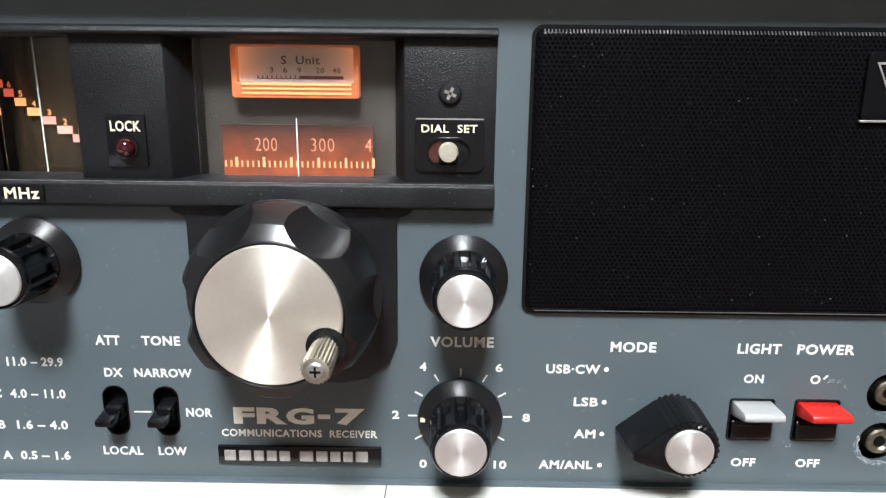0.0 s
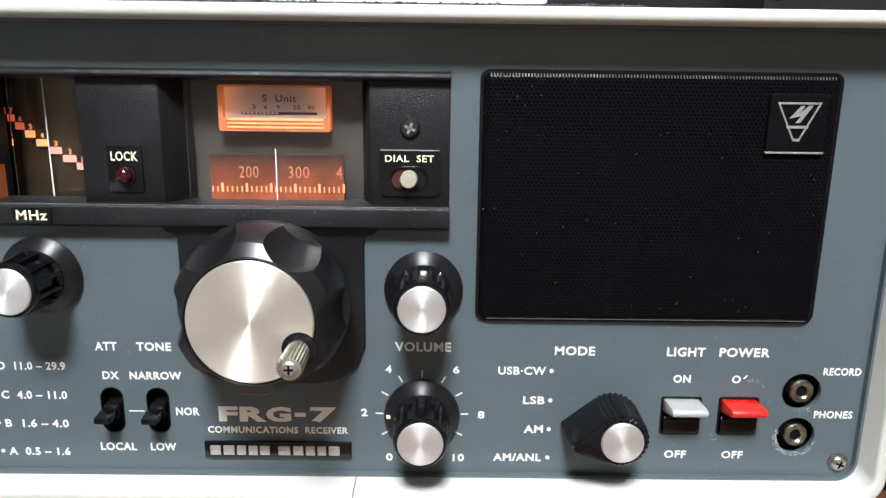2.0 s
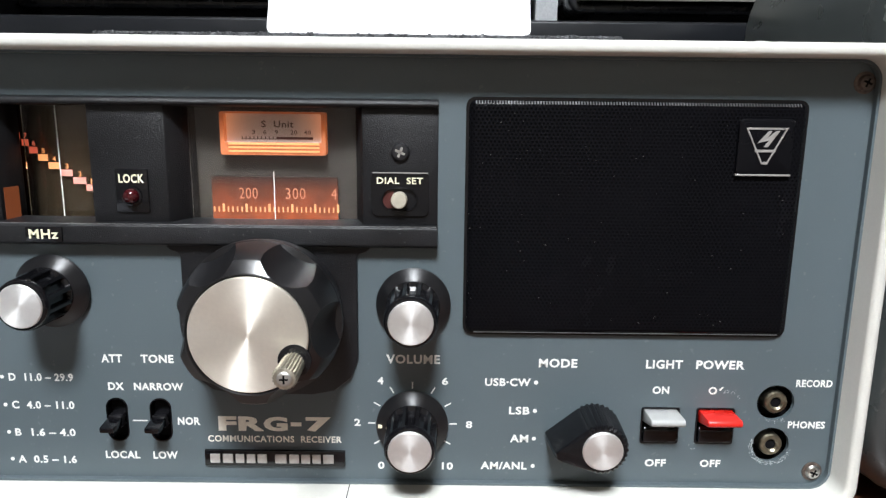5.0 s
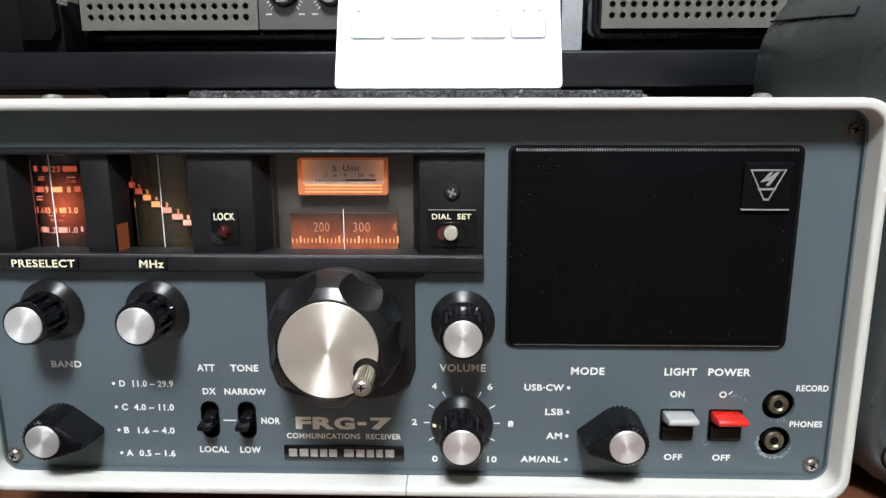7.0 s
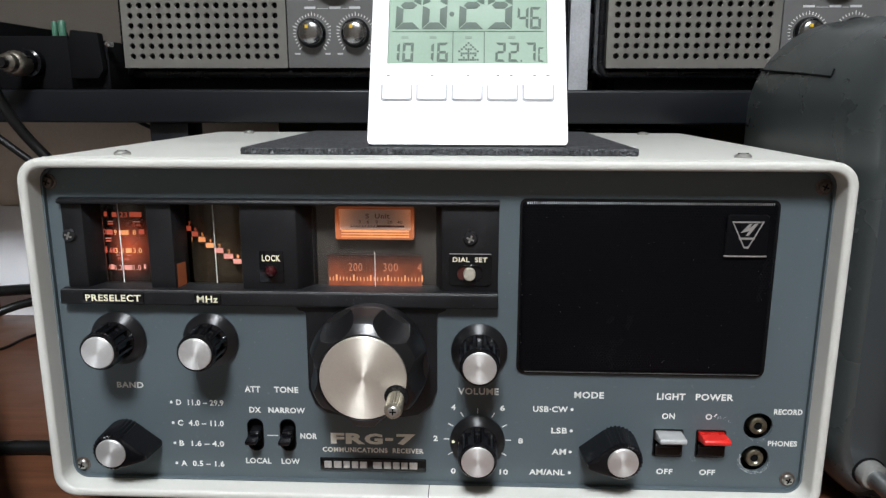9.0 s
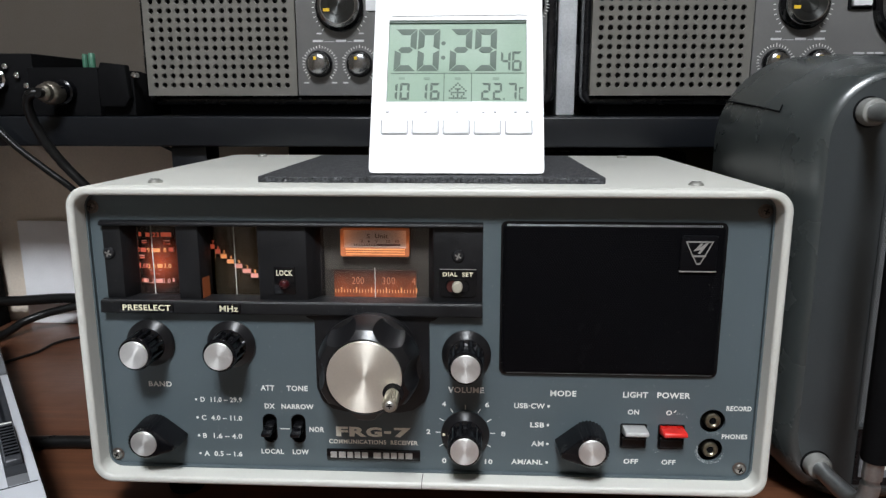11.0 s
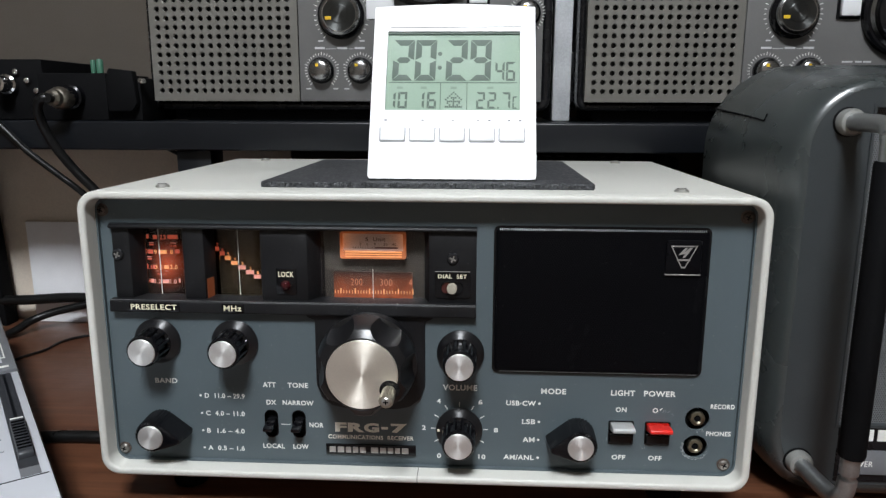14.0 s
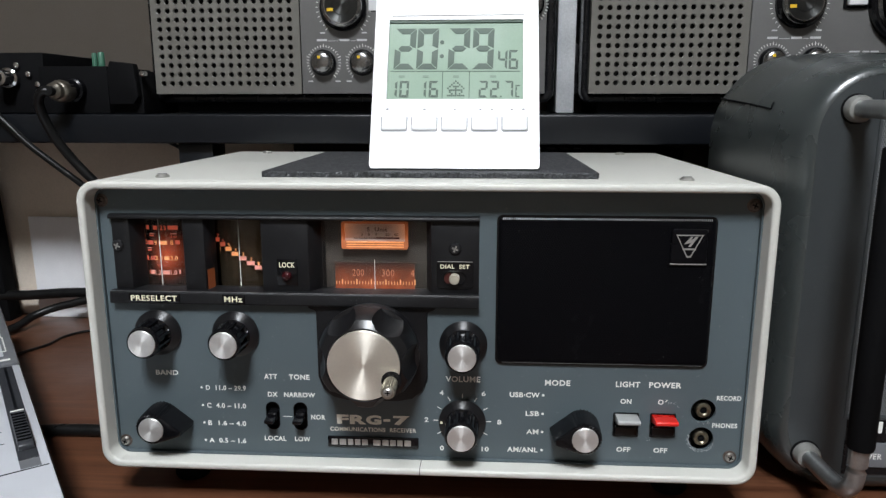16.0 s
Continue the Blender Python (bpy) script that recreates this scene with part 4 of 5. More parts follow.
def speaker_grille():
    bm = prism(rrect(39.4, 143.9, 69.6, 144.6, 2.5, 5), -2.6, 0.5, "y")
    es = [e for e in bm.edges if all(v.co.y < -2.5 for v in e.verts)]
    bmesh.ops.bevel(bm, geom=es, offset=2.0, segments=4, profile=0.5, affect="EDGES")
    g = part("speaker_grille", bm, GRILLE, rx, "black perforated steel loudspeaker grille")
    part("grille_gasket", ring(rrect(38.5, 144.8, 68.7, 145.5, 3), rrect(39.6, 143.7, 69.8, 144.4, 2.4), -0.8, 0.1), GLOSS, g)
    b = part("badge", prism(rrect(122.5, 139.7, 122.6, 139.8, 1.6), -3.8, -2.5, "y", 0.6), BADGE, g, "black badge with a silver triangle")
    part("badge_edge", box(122.5, 139.7, -3.9, -2.8, 122.2, 122.8, 0.15), SILVER, b)
    cx, cz = 131.0, 132.2

    def tri(k):
        return [(cx - 6.5 * k, cz + 4.9 * k), (cx + 6.5 * k, cz + 4.9 * k), (cx + 0.9 * k, cz - 6.3 * k), (cx - 0.9 * k, cz - 6.3 * k)]
    part("badge_triangle", ring(tri(1.0), tri(0.88), -4.1, -3.8), SILVER, b)
    part("badge_mark", prism([(cx - 2.6, cz + 0.2), (cx + 0.6, cz + 3.9), (cx + 1.6, cz + 3.9), (cx + 0.2, cz + 1.6), (cx + 2.9, cz + 4.0), (cx + 4.0, cz + 4.0), (cx + 0.6, cz - 1.0), (cx - 0.6, cz - 1.0), (cx + 0.8, cz + 1.0)], -4.1, -3.8), SILVER, b)
    random.seed(5)
    # Row of bright metal bars puts dotted glints on the top edge.
    beads = [moved(box(-0.24, 0.24, -0.16, 0.16, -0.62, 0.62, 0.12, 1), Matrix.Translation((41.6 + 0.9 * k, -2.0, 143.85)) @ Matrix.Rotation(radians(-40), 4, "X")) for k in range(112)]
    # Pale line painted in as the highlight under the grille.
    part("lower_edge", box(42.0, 142.0, -2.0, -1.7, 69.75, 69.95), EDGELIGHT, g, "grey strip painted as the lower edge's highlight")
    tagged(part("rolled_edge", join(*beads), BEAD, g, "bright metal bars added as glints along the rolled edge"), kind="stuff")
    specks = []
    for k in range(70):
        r = random.uniform(0.05, 0.16)
        at = Matrix.Translation((39.6 + 104 * random.random() ** 1.5, -2.63, random.uniform(72, 142)))
        specks.append(moved(box(-r, r * random.uniform(0.3, 1.2), -0.06, 0.06, -r * 0.7, r), at @ Matrix.Rotation(random.uniform(0, 3), 4, "Y")))
    tagged(part("dust", join(*specks), DUST, g, "pale dust specks"), kind="stuff")
    part("badge_bar", box(cx - 3.2, cx + 3.2, -4.05, -3.8, cz - 2.6, cz - 1.8), SILVER, b)


speaker_grille()


# ---- mat and clock on the receiver ----
mat_ob = solid("rubber_mat", bevelled(prism(rrect(-82.5, 89.5, 11, 164, 4), Z1 + 0.02, Z1 + 2.9, "z"), 0.6, 2, 60), RUBBER, "dark grey crumb rubber mat on the receiver", "mat")
random.seed(11)
crumbs = []
for k in range(900):
    u = random.uniform(-81, 88)
    crumbs.append(moved(box(-0.7, 0.7, -0.35, 0.35, -0.5, 0.5), Matrix.Translation((u, 11.0, Z1 + random.uniform(0.4, 2.5))) @ Euler((random.random(), random.random() * 3, random.random())).to_matrix().to_4x4() @ Matrix.Scale(random.uniform(0.4, 1.15), 4)))
cr = part("rough_edge", join(*crumbs), CRUMB, mat_ob, "ragged crumbs along the cut edge")
tagged(cr, kind="stuff")

LEAN = Matrix.Translation((16, 22, Z1 + 2.95)) @ Matrix.Rotation(radians(-24), 4, "X")


def make_clock():
    ck = thing("desk_clock", (16, 45, Z1 + 2.95), "white plastic digital desk clock with grey-green display, on a rubber mat", "clock")

    def cp(name, bm, m, parent=ck, label=""):
        return part(name, moved(bm, LEAN), m, parent, label)
    top = [(-44.2 + 88.4 * i / 16, 100.6 + 2.0 * math.sin(math.pi * i / 16)) for i in range(17)]
    outline = [(-44.2, 2.8), (-43.6, 1.5), (-42.4, 1.0), (42.6, 1.0), (43.8, 1.5), (44.4, 2.8)] + top[::-1]
    front = sheet(outline, [[(-36.6, 39.6), (36.0, 39.6), (36.0, 86.0), (-36.6, 86.0)]], 0, 3.0)
    body = cp("body", join(front, ring(outline, [(u * 0.93, 3 + v * 0.94) for u, v in outline], 3, 13)), CLOCKWHITE, ck, "white plastic housing")
    cp("back", box(-42, 42, 12, 14, 2, 99, 0.8), CLOCKWHITE, body)
    lcd = cp("display", box(-36.5, 35.9, 1.4, 2.6, 39.7, 85.9), LCD, ck, "grey-green liquid crystal display")
    # Dark strip painted in as shade under the housing's upper edge.
    cp("display_shade_strip", box(-36.6, 36, 0.6, 1.4, 84.6, 86.0), LCDINK, lcd)
    cp("rim_ledge", prism([(-35, 88.2), (36.5, 88.6), (37.2, 89.4), (-35, 88.9)], -0.5, 0.2), CLOCKWHITE, body)
    Y0, Y1 = 1.2, 1.45

    def poly(pts, m=LCDINK, name="segment"):
        cp(name, prism(pts, Y0, Y1), m, lcd)

    SEG = {"0": "abcdef", "1": "bc", "2": "abged", "4": "fgbc", "5": "afgcd", "6": "afgedc", "7": "abc", "9": "abcdfg", "C": "afed"}

    def digit(ch, x, z, w, h, t, gap=0.25):
        s = 0.07 * h
        m, g = t, gap

        def sl(u, v):
            return (x + u + (v / h) * s * 0.4, z + v)
        hh = h / 2
        shapes = {"a": [(g, h), (w - g, h), (w - m - g, h - m), (m + g, h - m)], "d": [(m + g, m), (w - m - g, m), (w - g, 0), (g, 0)],
                  "g": [(m * 0.5 + g, hh), (m + g, hh + m / 2), (w - m - g, hh + m / 2), (w - m * 0.5 - g, hh), (w - m - g, hh - m / 2), (m + g, hh - m / 2)],
                  "f": [(0, h - g), (m, h - m - g), (m, hh + m / 2 + g), (0, hh + g)], "e": [(0, hh - g), (m, hh - m / 2 - g), (m, m + g), (0, g)],
                  "b": [(w, h - g), (w, hh + g), (w - m, hh + m / 2 + g), (w - m, h - m - g)], "c": [(w, hh - g), (w, g), (w - m, m + g), (w - m, hh - m / 2 - g)]}
        for q in SEG[ch]:
            poly([sl(u, v) for u, v in shapes[q]])

    for ch, x in (("2", -33.6), ("0", -21.4), ("2", -4.4), ("9", 8.6)):
        digit(ch, x, 57.4, 11.4, 24.0, 3.3)
    for z in (65.0, 73.2):
        cp("colon_dot", lathe([(1.15, Y0), (1.15, Y1)], -7.6, z, 16), LCDINK, lcd)
    for ch, x in (("4", 22.4), ("6", 28.2)):
        digit(ch, x, 57.4, 5.0, 11.0, 1.2, 0.15)
    for ch, x in (("1", -36.3), ("0", -30.0), ("1", -20.7), ("6", -14.2)):
        digit(ch, x, 41.2, 5.0, 9.4, 1.25, 0.15)
    for ch, x in (("2", 12.4), ("2", 18.4), ("7", 26.0)):
        digit(ch, x, 41.2, 4.6, 9.4, 1.1, 0.15)
    digit("C", 31.8, 41.2, 2.6, 7.0, 0.7, 0.1)
    cp("decimal_dot", box(23.8, 24.6, Y0, Y1, 41.2, 42.0), LCDINK, lcd)
    for a, b, c, d in ((-35.0, 34.4, 56.0, 56.35), (-7.1, -6.7, 39.9, 56.0), (7.2, 7.6, 39.9, 56.0)):
        cp("divider", box(a, b, Y0, Y1, c, d), LCDINK, lcd)
    # dot-matrix day sign
    rows = ("....#....", "...#.#...", "..#...#..", ".#.###.#.", "#...#...#", ".#######.", ".#..#..#.", "..#.#.#..", "#########")
    for j, row in enumerate(rows):
        for i, ch in enumerate(row):
            if ch == "#":
                cp("matrix_dot", box(-4.4 + 1.05 * i, -3.5 + 1.05 * i, Y0, Y1, 50.0 - 1.03 * j, 50.85 - 1.03 * j), LCDINK, lcd)
    for u in (-29, -16, 0.2, 20):
        cp("faint_caption", box(u - 1.6, u + 1.6, Y0, Y1, 52.6, 53.8), LCDFAINT, lcd)
    for k in range(5):
        u = -38.4 + 15.85 * k
        b = cp("button", bevelled(prism(rrect(u, u + 13.2, 22.0, 30.4, 1.2), -0.7, 1.0), 0.5, 2, 60), CLOCKWHITE, ck, "white push button")
        # Grey U painted in as the shade at the button's sides and foot.
        cp("button_shade", prism([(u - 0.45, 29.4), (u - 0.45, 22.2), (u + 0.6, 21.3), (u + 12.8, 21.3), (u + 13.6, 22.2), (u + 13.6, 29.4), (u + 13.2, 29.4), (u + 13.2, 22.4), (u + 12.6, 21.9), (u + 0.6, 21.9), (u, 22.4), (u, 29.4)], -0.1, 0.2), DARKP, b)
    for k, u in enumerate((-35.8, -16.0, 0.2, 13.6, 19.6, 30.0, 36.0)):
        cp("button_caption", box(u - 0.7, u + 0.7, -0.12, 0.02, 33.4, 34.2), DARKP, body)
    part("base", box(-20, 52, 24, 70, Z1 + 2.95, Z1 + 8, 1), CLOCKWHITE, ck)


make_clock()


# ---- shelf with two radios ----
def make_shelf():
    sh = thing("metal_shelf", (0, 320, -12), "black powder-coated metal shelf across the back of the desk", "shelf")
    part("shelf_board", box(-700, 700, 205, 450, 186.5, 190.5, 0.8), SHELF, sh)
    part("front_lip", box(-700, 700, 203, 207, 168, 190.8, 1.8, 3), SHELF, sh)
    for x in (-212, 330):
        part("post", box(x, x + 28, 212, 240, -12, 168, 1), SHELF, sh)
        part("post", box(x, x + 28, 415, 440, -12, 186, 1), SHELF, sh)


make_shelf()


def knob_small(cx, cz, r, y, parent, yellow=False, length=14):
    k = part("knob", lathe([(r, y), (r, y - 3), (r * 0.93, y - 4), (r * 0.8, y - length + 1.5), (r * 0.74, y - length), (r * 0.3, y - length + 0.8), (0.3, y - length + 0.9)], cx, cz, 48), GLOSS, parent, "glossy black round knob")
    part("knob_bevel", lathe([(r * 0.86, y - length + 2.2), (r * 0.84, y - length + 0.6), (r * 0.74, y - length - 0.5), (r * 0.7, y - length - 0.4)], cx, cz, 64, cap=False), DARKSTEEL, k, "bright turned bevel")
    if yellow:
        part("knob_face", lathe([(r * 0.72, y - length + 0.2), (r * 0.7, y - length - 0.4), (r * 0.4, y - length + 0.3), (r * 0.36, y - length - 0.2), (0.2, y - length - 0.1)], cx, cz, 64), SPUNBLACK, k, "dished dark metal face")
    else:
        part("knob_face", lathe([(r * 0.8, y - length + 0.4), (r * 0.72, y - length - 0.5), (r * 0.5, y - length - 1.2), (r * 0.25, y - length - 1.6), (0.2, y - length - 1.7)], cx, cz, 64), DARKSTEEL, k, "domed bright metal face")
    if not yellow:
        part("knob_mark", box(cx - r * 0.3, cx - r * 0.08, y - length - 1.8, y - length + 1.0, cz + r * 0.28, cz + r * 0.5), YELLOW, k)
    if yellow:
        a = radians(200)
        part("knob_mark", box(cx + 0.5 * r * math.cos(a) - 2.4, cx + 0.5 * r * math.cos(a) + 2.4, y - length - 0.7, y - length + 2.0, cz + 0.5 * r * math.sin(a) - 1.2, cz + 0.5 * r * math.sin(a) + 1.2), YELLOW, k)
    ticks = []
    n = 29
    for i in range(n):
        a = radians(-50 + 280 * i / (n - 1))
        c, s = math.cos(a), math.sin(a)
        q0, q1 = r + 1.8, r + 3.6 + (0.8 if i % 7 == 0 else 0)
        ticks.append(prism([(cx + q0 * c - 0.25 * s, cz + q0 * s + 0.25 * c), (cx + q1 * c - 0.25 * s, cz + q1 * s + 0.25 * c), (cx + q1 * c + 0.25 * s, cz + q1 * s - 0.25 * c), (cx + q0 * c + 0.25 * s, cz + q0 * s - 0.25 * c)], y - 0.1, y + 0.1))
    part("knob_scale", join(*ticks), WHITE, parent, "ring of white marks")
    return k


def shelf_radio(dx, dial, button, label):
    """dial: centre and radius of the tuning dial; button: its lower corner. All shifted by dx."""
    TOP = 372
    rd = thing("shelf_radio", (dx - 76, 300, 190.8), label, "radio", "radios on the shelf")
    Y = 233.0
    outer, inner = rrect(dx - 241, dx + 86.5, 199.5, TOP, 9), rrect(dx - 235.8, dx + 79.2, 206, TOP - 6, 4)
    part("bumper", ring(outer, inner, Y + 6, Y + 130, 3.0), BLACK, rd, "rounded black plastic bumper frame")
    if dx > 0:
        part("side_strip", box(dx - 245.5, dx - 241, Y + 30, Y + 90, 206, 247, 1.5), BLACK, rd, "black strip along the side")
    part("housing_back", box(dx - 236, dx + 80, Y + 20, Y + 125, 205, TOP - 5), MATT, rd)
    pts = [(dx - 229 + 7.03 * i, 214.6 + 7.05 * j) for j in range(22) for i in range(16)]
    rim = [(dx - 235.8, 206.4), (dx - 115.6, 206.4), (dx - 115.6, TOP - 6.4), (dx - 235.8, TOP - 6.4)]
    plate = part("speaker_plate", join(sheet(rim, [circle(u, v, 2.0, 12) for u, v in pts], Y, Y + 2.2), box(dx - 235.8, dx - 234.0, Y + 2.2, Y + 9, 206.4, TOP - 6.4)), RGREY, rd, "warm grey plate with rows of round holes")
    part("hole_rims", join(*[lathe([(1.95, Y + 0.6), (2.35, Y - 0.25), (2.0, Y - 0.05)], u, v, 12, cap=False) for u, v in pts]), RGREY, plate)
    part("speaker_cloth", box(dx - 234, dx - 117, Y + 5, Y + 7, 208, TOP - 8), SHELF, plate)
    cp = part("control_panel", box(dx - 114.8, dx + 78.8, Y, Y + 8, 206.5, TOP - 6.5, 0.4), RGREY2, rd, "grey control panel")
    knob_small(dx - 80, 273, 18.5, Y, cp, True, 10)
    knob_small(dx - 97, 230.5, 10.2, Y, cp, False, 8)
    knob_small(dx - 65.5, 230.5, 10.2, Y, cp, False, 8)
    knob_small(dx + 66, 274, 10.5, Y, cp, False, 8)
    u, v, r = dial
    d = part("tuning_dial", lathe([(r, Y + 1), (r, Y - 5), (r - 1.5, Y - 7), (r - 6, Y - 7)], dx + u, v, 64, cap=False), GLOSS, cp, "large black tuning dial with a bright bevel")
    part("dial_bevel", lathe([(r - 3.4, Y - 6.6), (r - 3.6, Y - 7.6), (r - 5.6, Y - 9.6), (r - 6.2, Y - 9.4)], dx + u, v, 64, cap=False), DARKSTEEL, d)
    part("dial_disc", lathe([(r - 5.8, Y + 1), (r - 7, Y - 14), (r - 11, Y - 16), (0.3, Y - 15)], dx + u, v, 64), GLOSS, d)
    u, v = button
    part("push_button", box(dx + u, dx + u + 14, Y - 5, Y, v, v + 23, 1.2), CLOCKWHITE, cp, "pale rectangular push button")
    part("button_frame", ring(rrect(dx + u - 2, dx + u + 16, v - 2, v + 25, 1), rrect(dx + u - 0.2, dx + u + 14.2, v - 0.2, v + 23.2, 0.6), Y - 1.5, Y), MATT, cp)
    for a, b, z, h in ((-102, -94, 247.2, 1.6), (-84, -76, 247.2, 1.6), (-70, -62, 247.2, 1.6), (-93, -85, 247.2, 0.4), (-75, -71, 247.2, 0.4), (-99, -95, 253, 1.0), (-66, -62, 253, 1.0),
                       (-110, -106, 215.8, 1.0), (-88, -84, 215.8, 1.0), (-79, -75, 215.8, 1.0), (-56, -52, 215.8, 1.0), (-40, -32, 237, 1.2), (-30, -25, 237, 1.2), (-24, -18, 237, 1.2)):
        part("caption_bar", box(dx + a, dx + b, Y - 0.15, Y, z, z + h), PALEMARK, cp)
    if dx == 0:
        part("scale_plate", box(dx - 60, dx - 38, Y - 1.2, Y, 270, 300, 0.5), CLOCKWHITE, cp, "pale scale plate")
    # Black strip added to keep the gap under the radio in shade.
    part("gap_shade_strip", box(dx - 226, dx + 72, Y + 16, Y + 36, 191.0, 200.5, 1), MATT, rd)
    for x in (-215, 60):
        part("foot", box(dx + x - 12, dx + x + 12, Y + 40, Y + 110, 190.8, 200, 1), MATT, rd)
    return rd


shelf_radio(0, (-12, 324, 46), (21, 281), "grey portable radio with punched loudspeaker front, behind the clock")
shelf_radio(349, (3, 274, 33), (-46, 271), "grey portable radio with punched loudspeaker front and white button")


# ---- boxes and plugs at the end of the shelf ----
def shelf_boxes():
    a = thing("antenna_switch_box", (-290, 250, 190.8), "small black metal switch box with coax sockets, on the shelf", "switch box")
    part("housing", box(-322, -266, 214, 290, 190.8, 227.6, 1), MATT, a)
    part("socket", lathe([(9.5, 214), (9.5, 208), (8.0, 207), (8.0, 196)], -293, 209, 32), KNOB, a, "black threaded socket")
    part("toggle", lathe([(2.0, 227.4), (2.0, 237.5), (1.6, 238.4)], -281.5, 226, 20, "z"), GREEN, a, "green pin")
    part("toggle", lathe([(2.6, 227.4), (2.6, 238.0), (2.0, 239.0)], -276.0, 226, 20, "z"), GREEN, a, "green pin")
    plug = thing("coax_plug", (-293, 186, 200), "nickel coax plug with a black cable, screwed into a switch box", "plug")
    part("shell", lathe([(7.6, 203), (8.4, 200), (8.4, 192), (7.4, 190), (6.2, 189), (6.2, 184), (4.4, 182)], -293, 208, 40, shape=lambda r, w, t: r + (0.25 * math.cos(20 * t) if 191 < w < 201 else 0)), BRASSY, plug)
    part("sleeve", lathe([(3.6, 186), (3.6, 177)], -293, 208, 24), CABLE, plug)
    part("cable", tube([(-293, 181, 208), (-299, 179, 207), (-304, 182, 200), (-305, 188, 188), (-301, 194, 172), (-291, 199, 154), (-276, 203, 135), (-255, 215, 105), (-235, 235, 60)], 3.7), CABLE, plug)
    b = thing("second_switch_box", (-250, 250, 190.8), "small black box with a knob, on the shelf", "switch box")
    part("housing", box(-262, -237, 212, 280, 190.8, 224, 1), MATT, b)
    part("clamp", prism([(-261, 198), (-242, 198), (-238, 204), (-240, 229), (-259, 231), (-262, 222)], 205, 213, "y", 1), MATT, b)
    part("terminal_screw", lathe([(2.2, 212), (2.2, 206), (1.2, 205)], -234.5, 221.5, 16), CHROME, b)
    c = thing("antenna_tuner_box", (-380, 260, 190.8), "larger black metal box with coax sockets, on the shelf", "switch box")
    part("housing", box(-460, -324, 225, 320, 190.8, 239, 1.5), MATT, c)
    s = part("socket", lathe([(8.0, 225), (8.0, 220), (6.4, 219), (6.4, 208), (4.2, 207.5)], -352, 219, 32), CHROME, c, "bright threaded coax socket")
    part("socket_bore", lathe([(4.0, 208), (4.0, 207.4)], -352, 219, 24), MATT, s)
    for u, w in ((-345, 229), (-329, 214), (-336, 222)):
        part("screw", lathe([(2.2, 225), (2.2, 222), (1.2, 221.4)], u, w, 16), CHROME, c)
    e = solid("hanging_cable", tube([(-360, 204, 206), (-351, 198, 193), (-339, 197, 181), (-326, 198, 167), (-305, 202, 148), (-290, 206, 134), (-262, 220, 100)], 2.6), CABLE, "thin black cable hanging from the shelf", "cable")


shelf_boxes()
solid("desk_cable", tube([(-640, 290, -6.5), (-540, 298, 2), (-452, 303, 12), (-412, 305, 14), (-358, 306, 17), (-300, 308, 12), (-240, 310, -6.5)], 5.0), CABLE, "thick black cable running across the desk", "cable")
solid("mains_cable", tube([(-440, 200, -8), (-416, 240, -8), (-404, 265, -6), (-396, 285, 0), (-372, 297, 7), (-330, 302, 12), (-240, 302, 2)], 3.8), CABLE, "black cable lying on the desk", "cable")
solid("thin_cable", tube([(-372, 180, -10.8), (-362, 212, -10.8), (-353, 232, -10.8), (-351, 255, -10.8), (-338, 272, -10.8), (-300, 288, -10.8), (-230, 290, -10.8)], 1.2), CABLE, "thin dark cable lying on the desk", "cable")
solid("power_cable", tube([(-330, 55, -8), (-270, 62, -8), (-231, 66, -8), (-200, 67, -8), (-120, 75, -8), (-60, 120, -8)], 4.0), CABLE, "black power cable running under the receiver", "cable")
solid("leaning_black_panel", prism([(-560, -12), (-433, -12), (-443, 165), (-560, 165)], 300, 318, "y", 1), MATT, "black panel standing on the desk against the shelf", "panel")
solid("white_box", box(90.5, 105.6, 262, 350, 190.8, 330, 1.5), BOXGREY, "narrow pale box standing between the two shelf radios", "box")
# Added board, coloured as the lit stretch of wall below the shelf.
solid("lit_wall_board", prism([(-470, -12), (-150, -12), (-150, 164), (-466, 164)], 326, 329, "y", 0.5), LITPAPER, "beige board added for the lit lower wall behind the receiver", "board")
# Added sheet that carries the wall's light patch as colour.
solid("lit_patch_card", prism([(-414, -12), (-200, -12), (-200, 90), (-415, 90)], 318, 320, "y", 0.4), LITCARD, "pale grey card added for a light patch on the wall", "card")
solid("dangling_cable", tube([(-268, 250, 185), (-255, 256, 174), (-243, 260, 167), (-229, 260, 160), (-218, 260, 153), (-205, 262, 142)], 1.6), CABLE, "thin black cable dangling under the shelf", "cable")
dev = thing("rear_power_unit", (60, 300, -12), "black vented box standing behind the receiver", "power supply")
part("housing", box(-60, 190, 230, 400, -12, 163, 2), MATT, dev)
for k in range(9):
    part("vent_slot", box(60 + 11 * k, 67 + 11 * k, 232, 250, 162.9, 163.3), SHELF, dev)


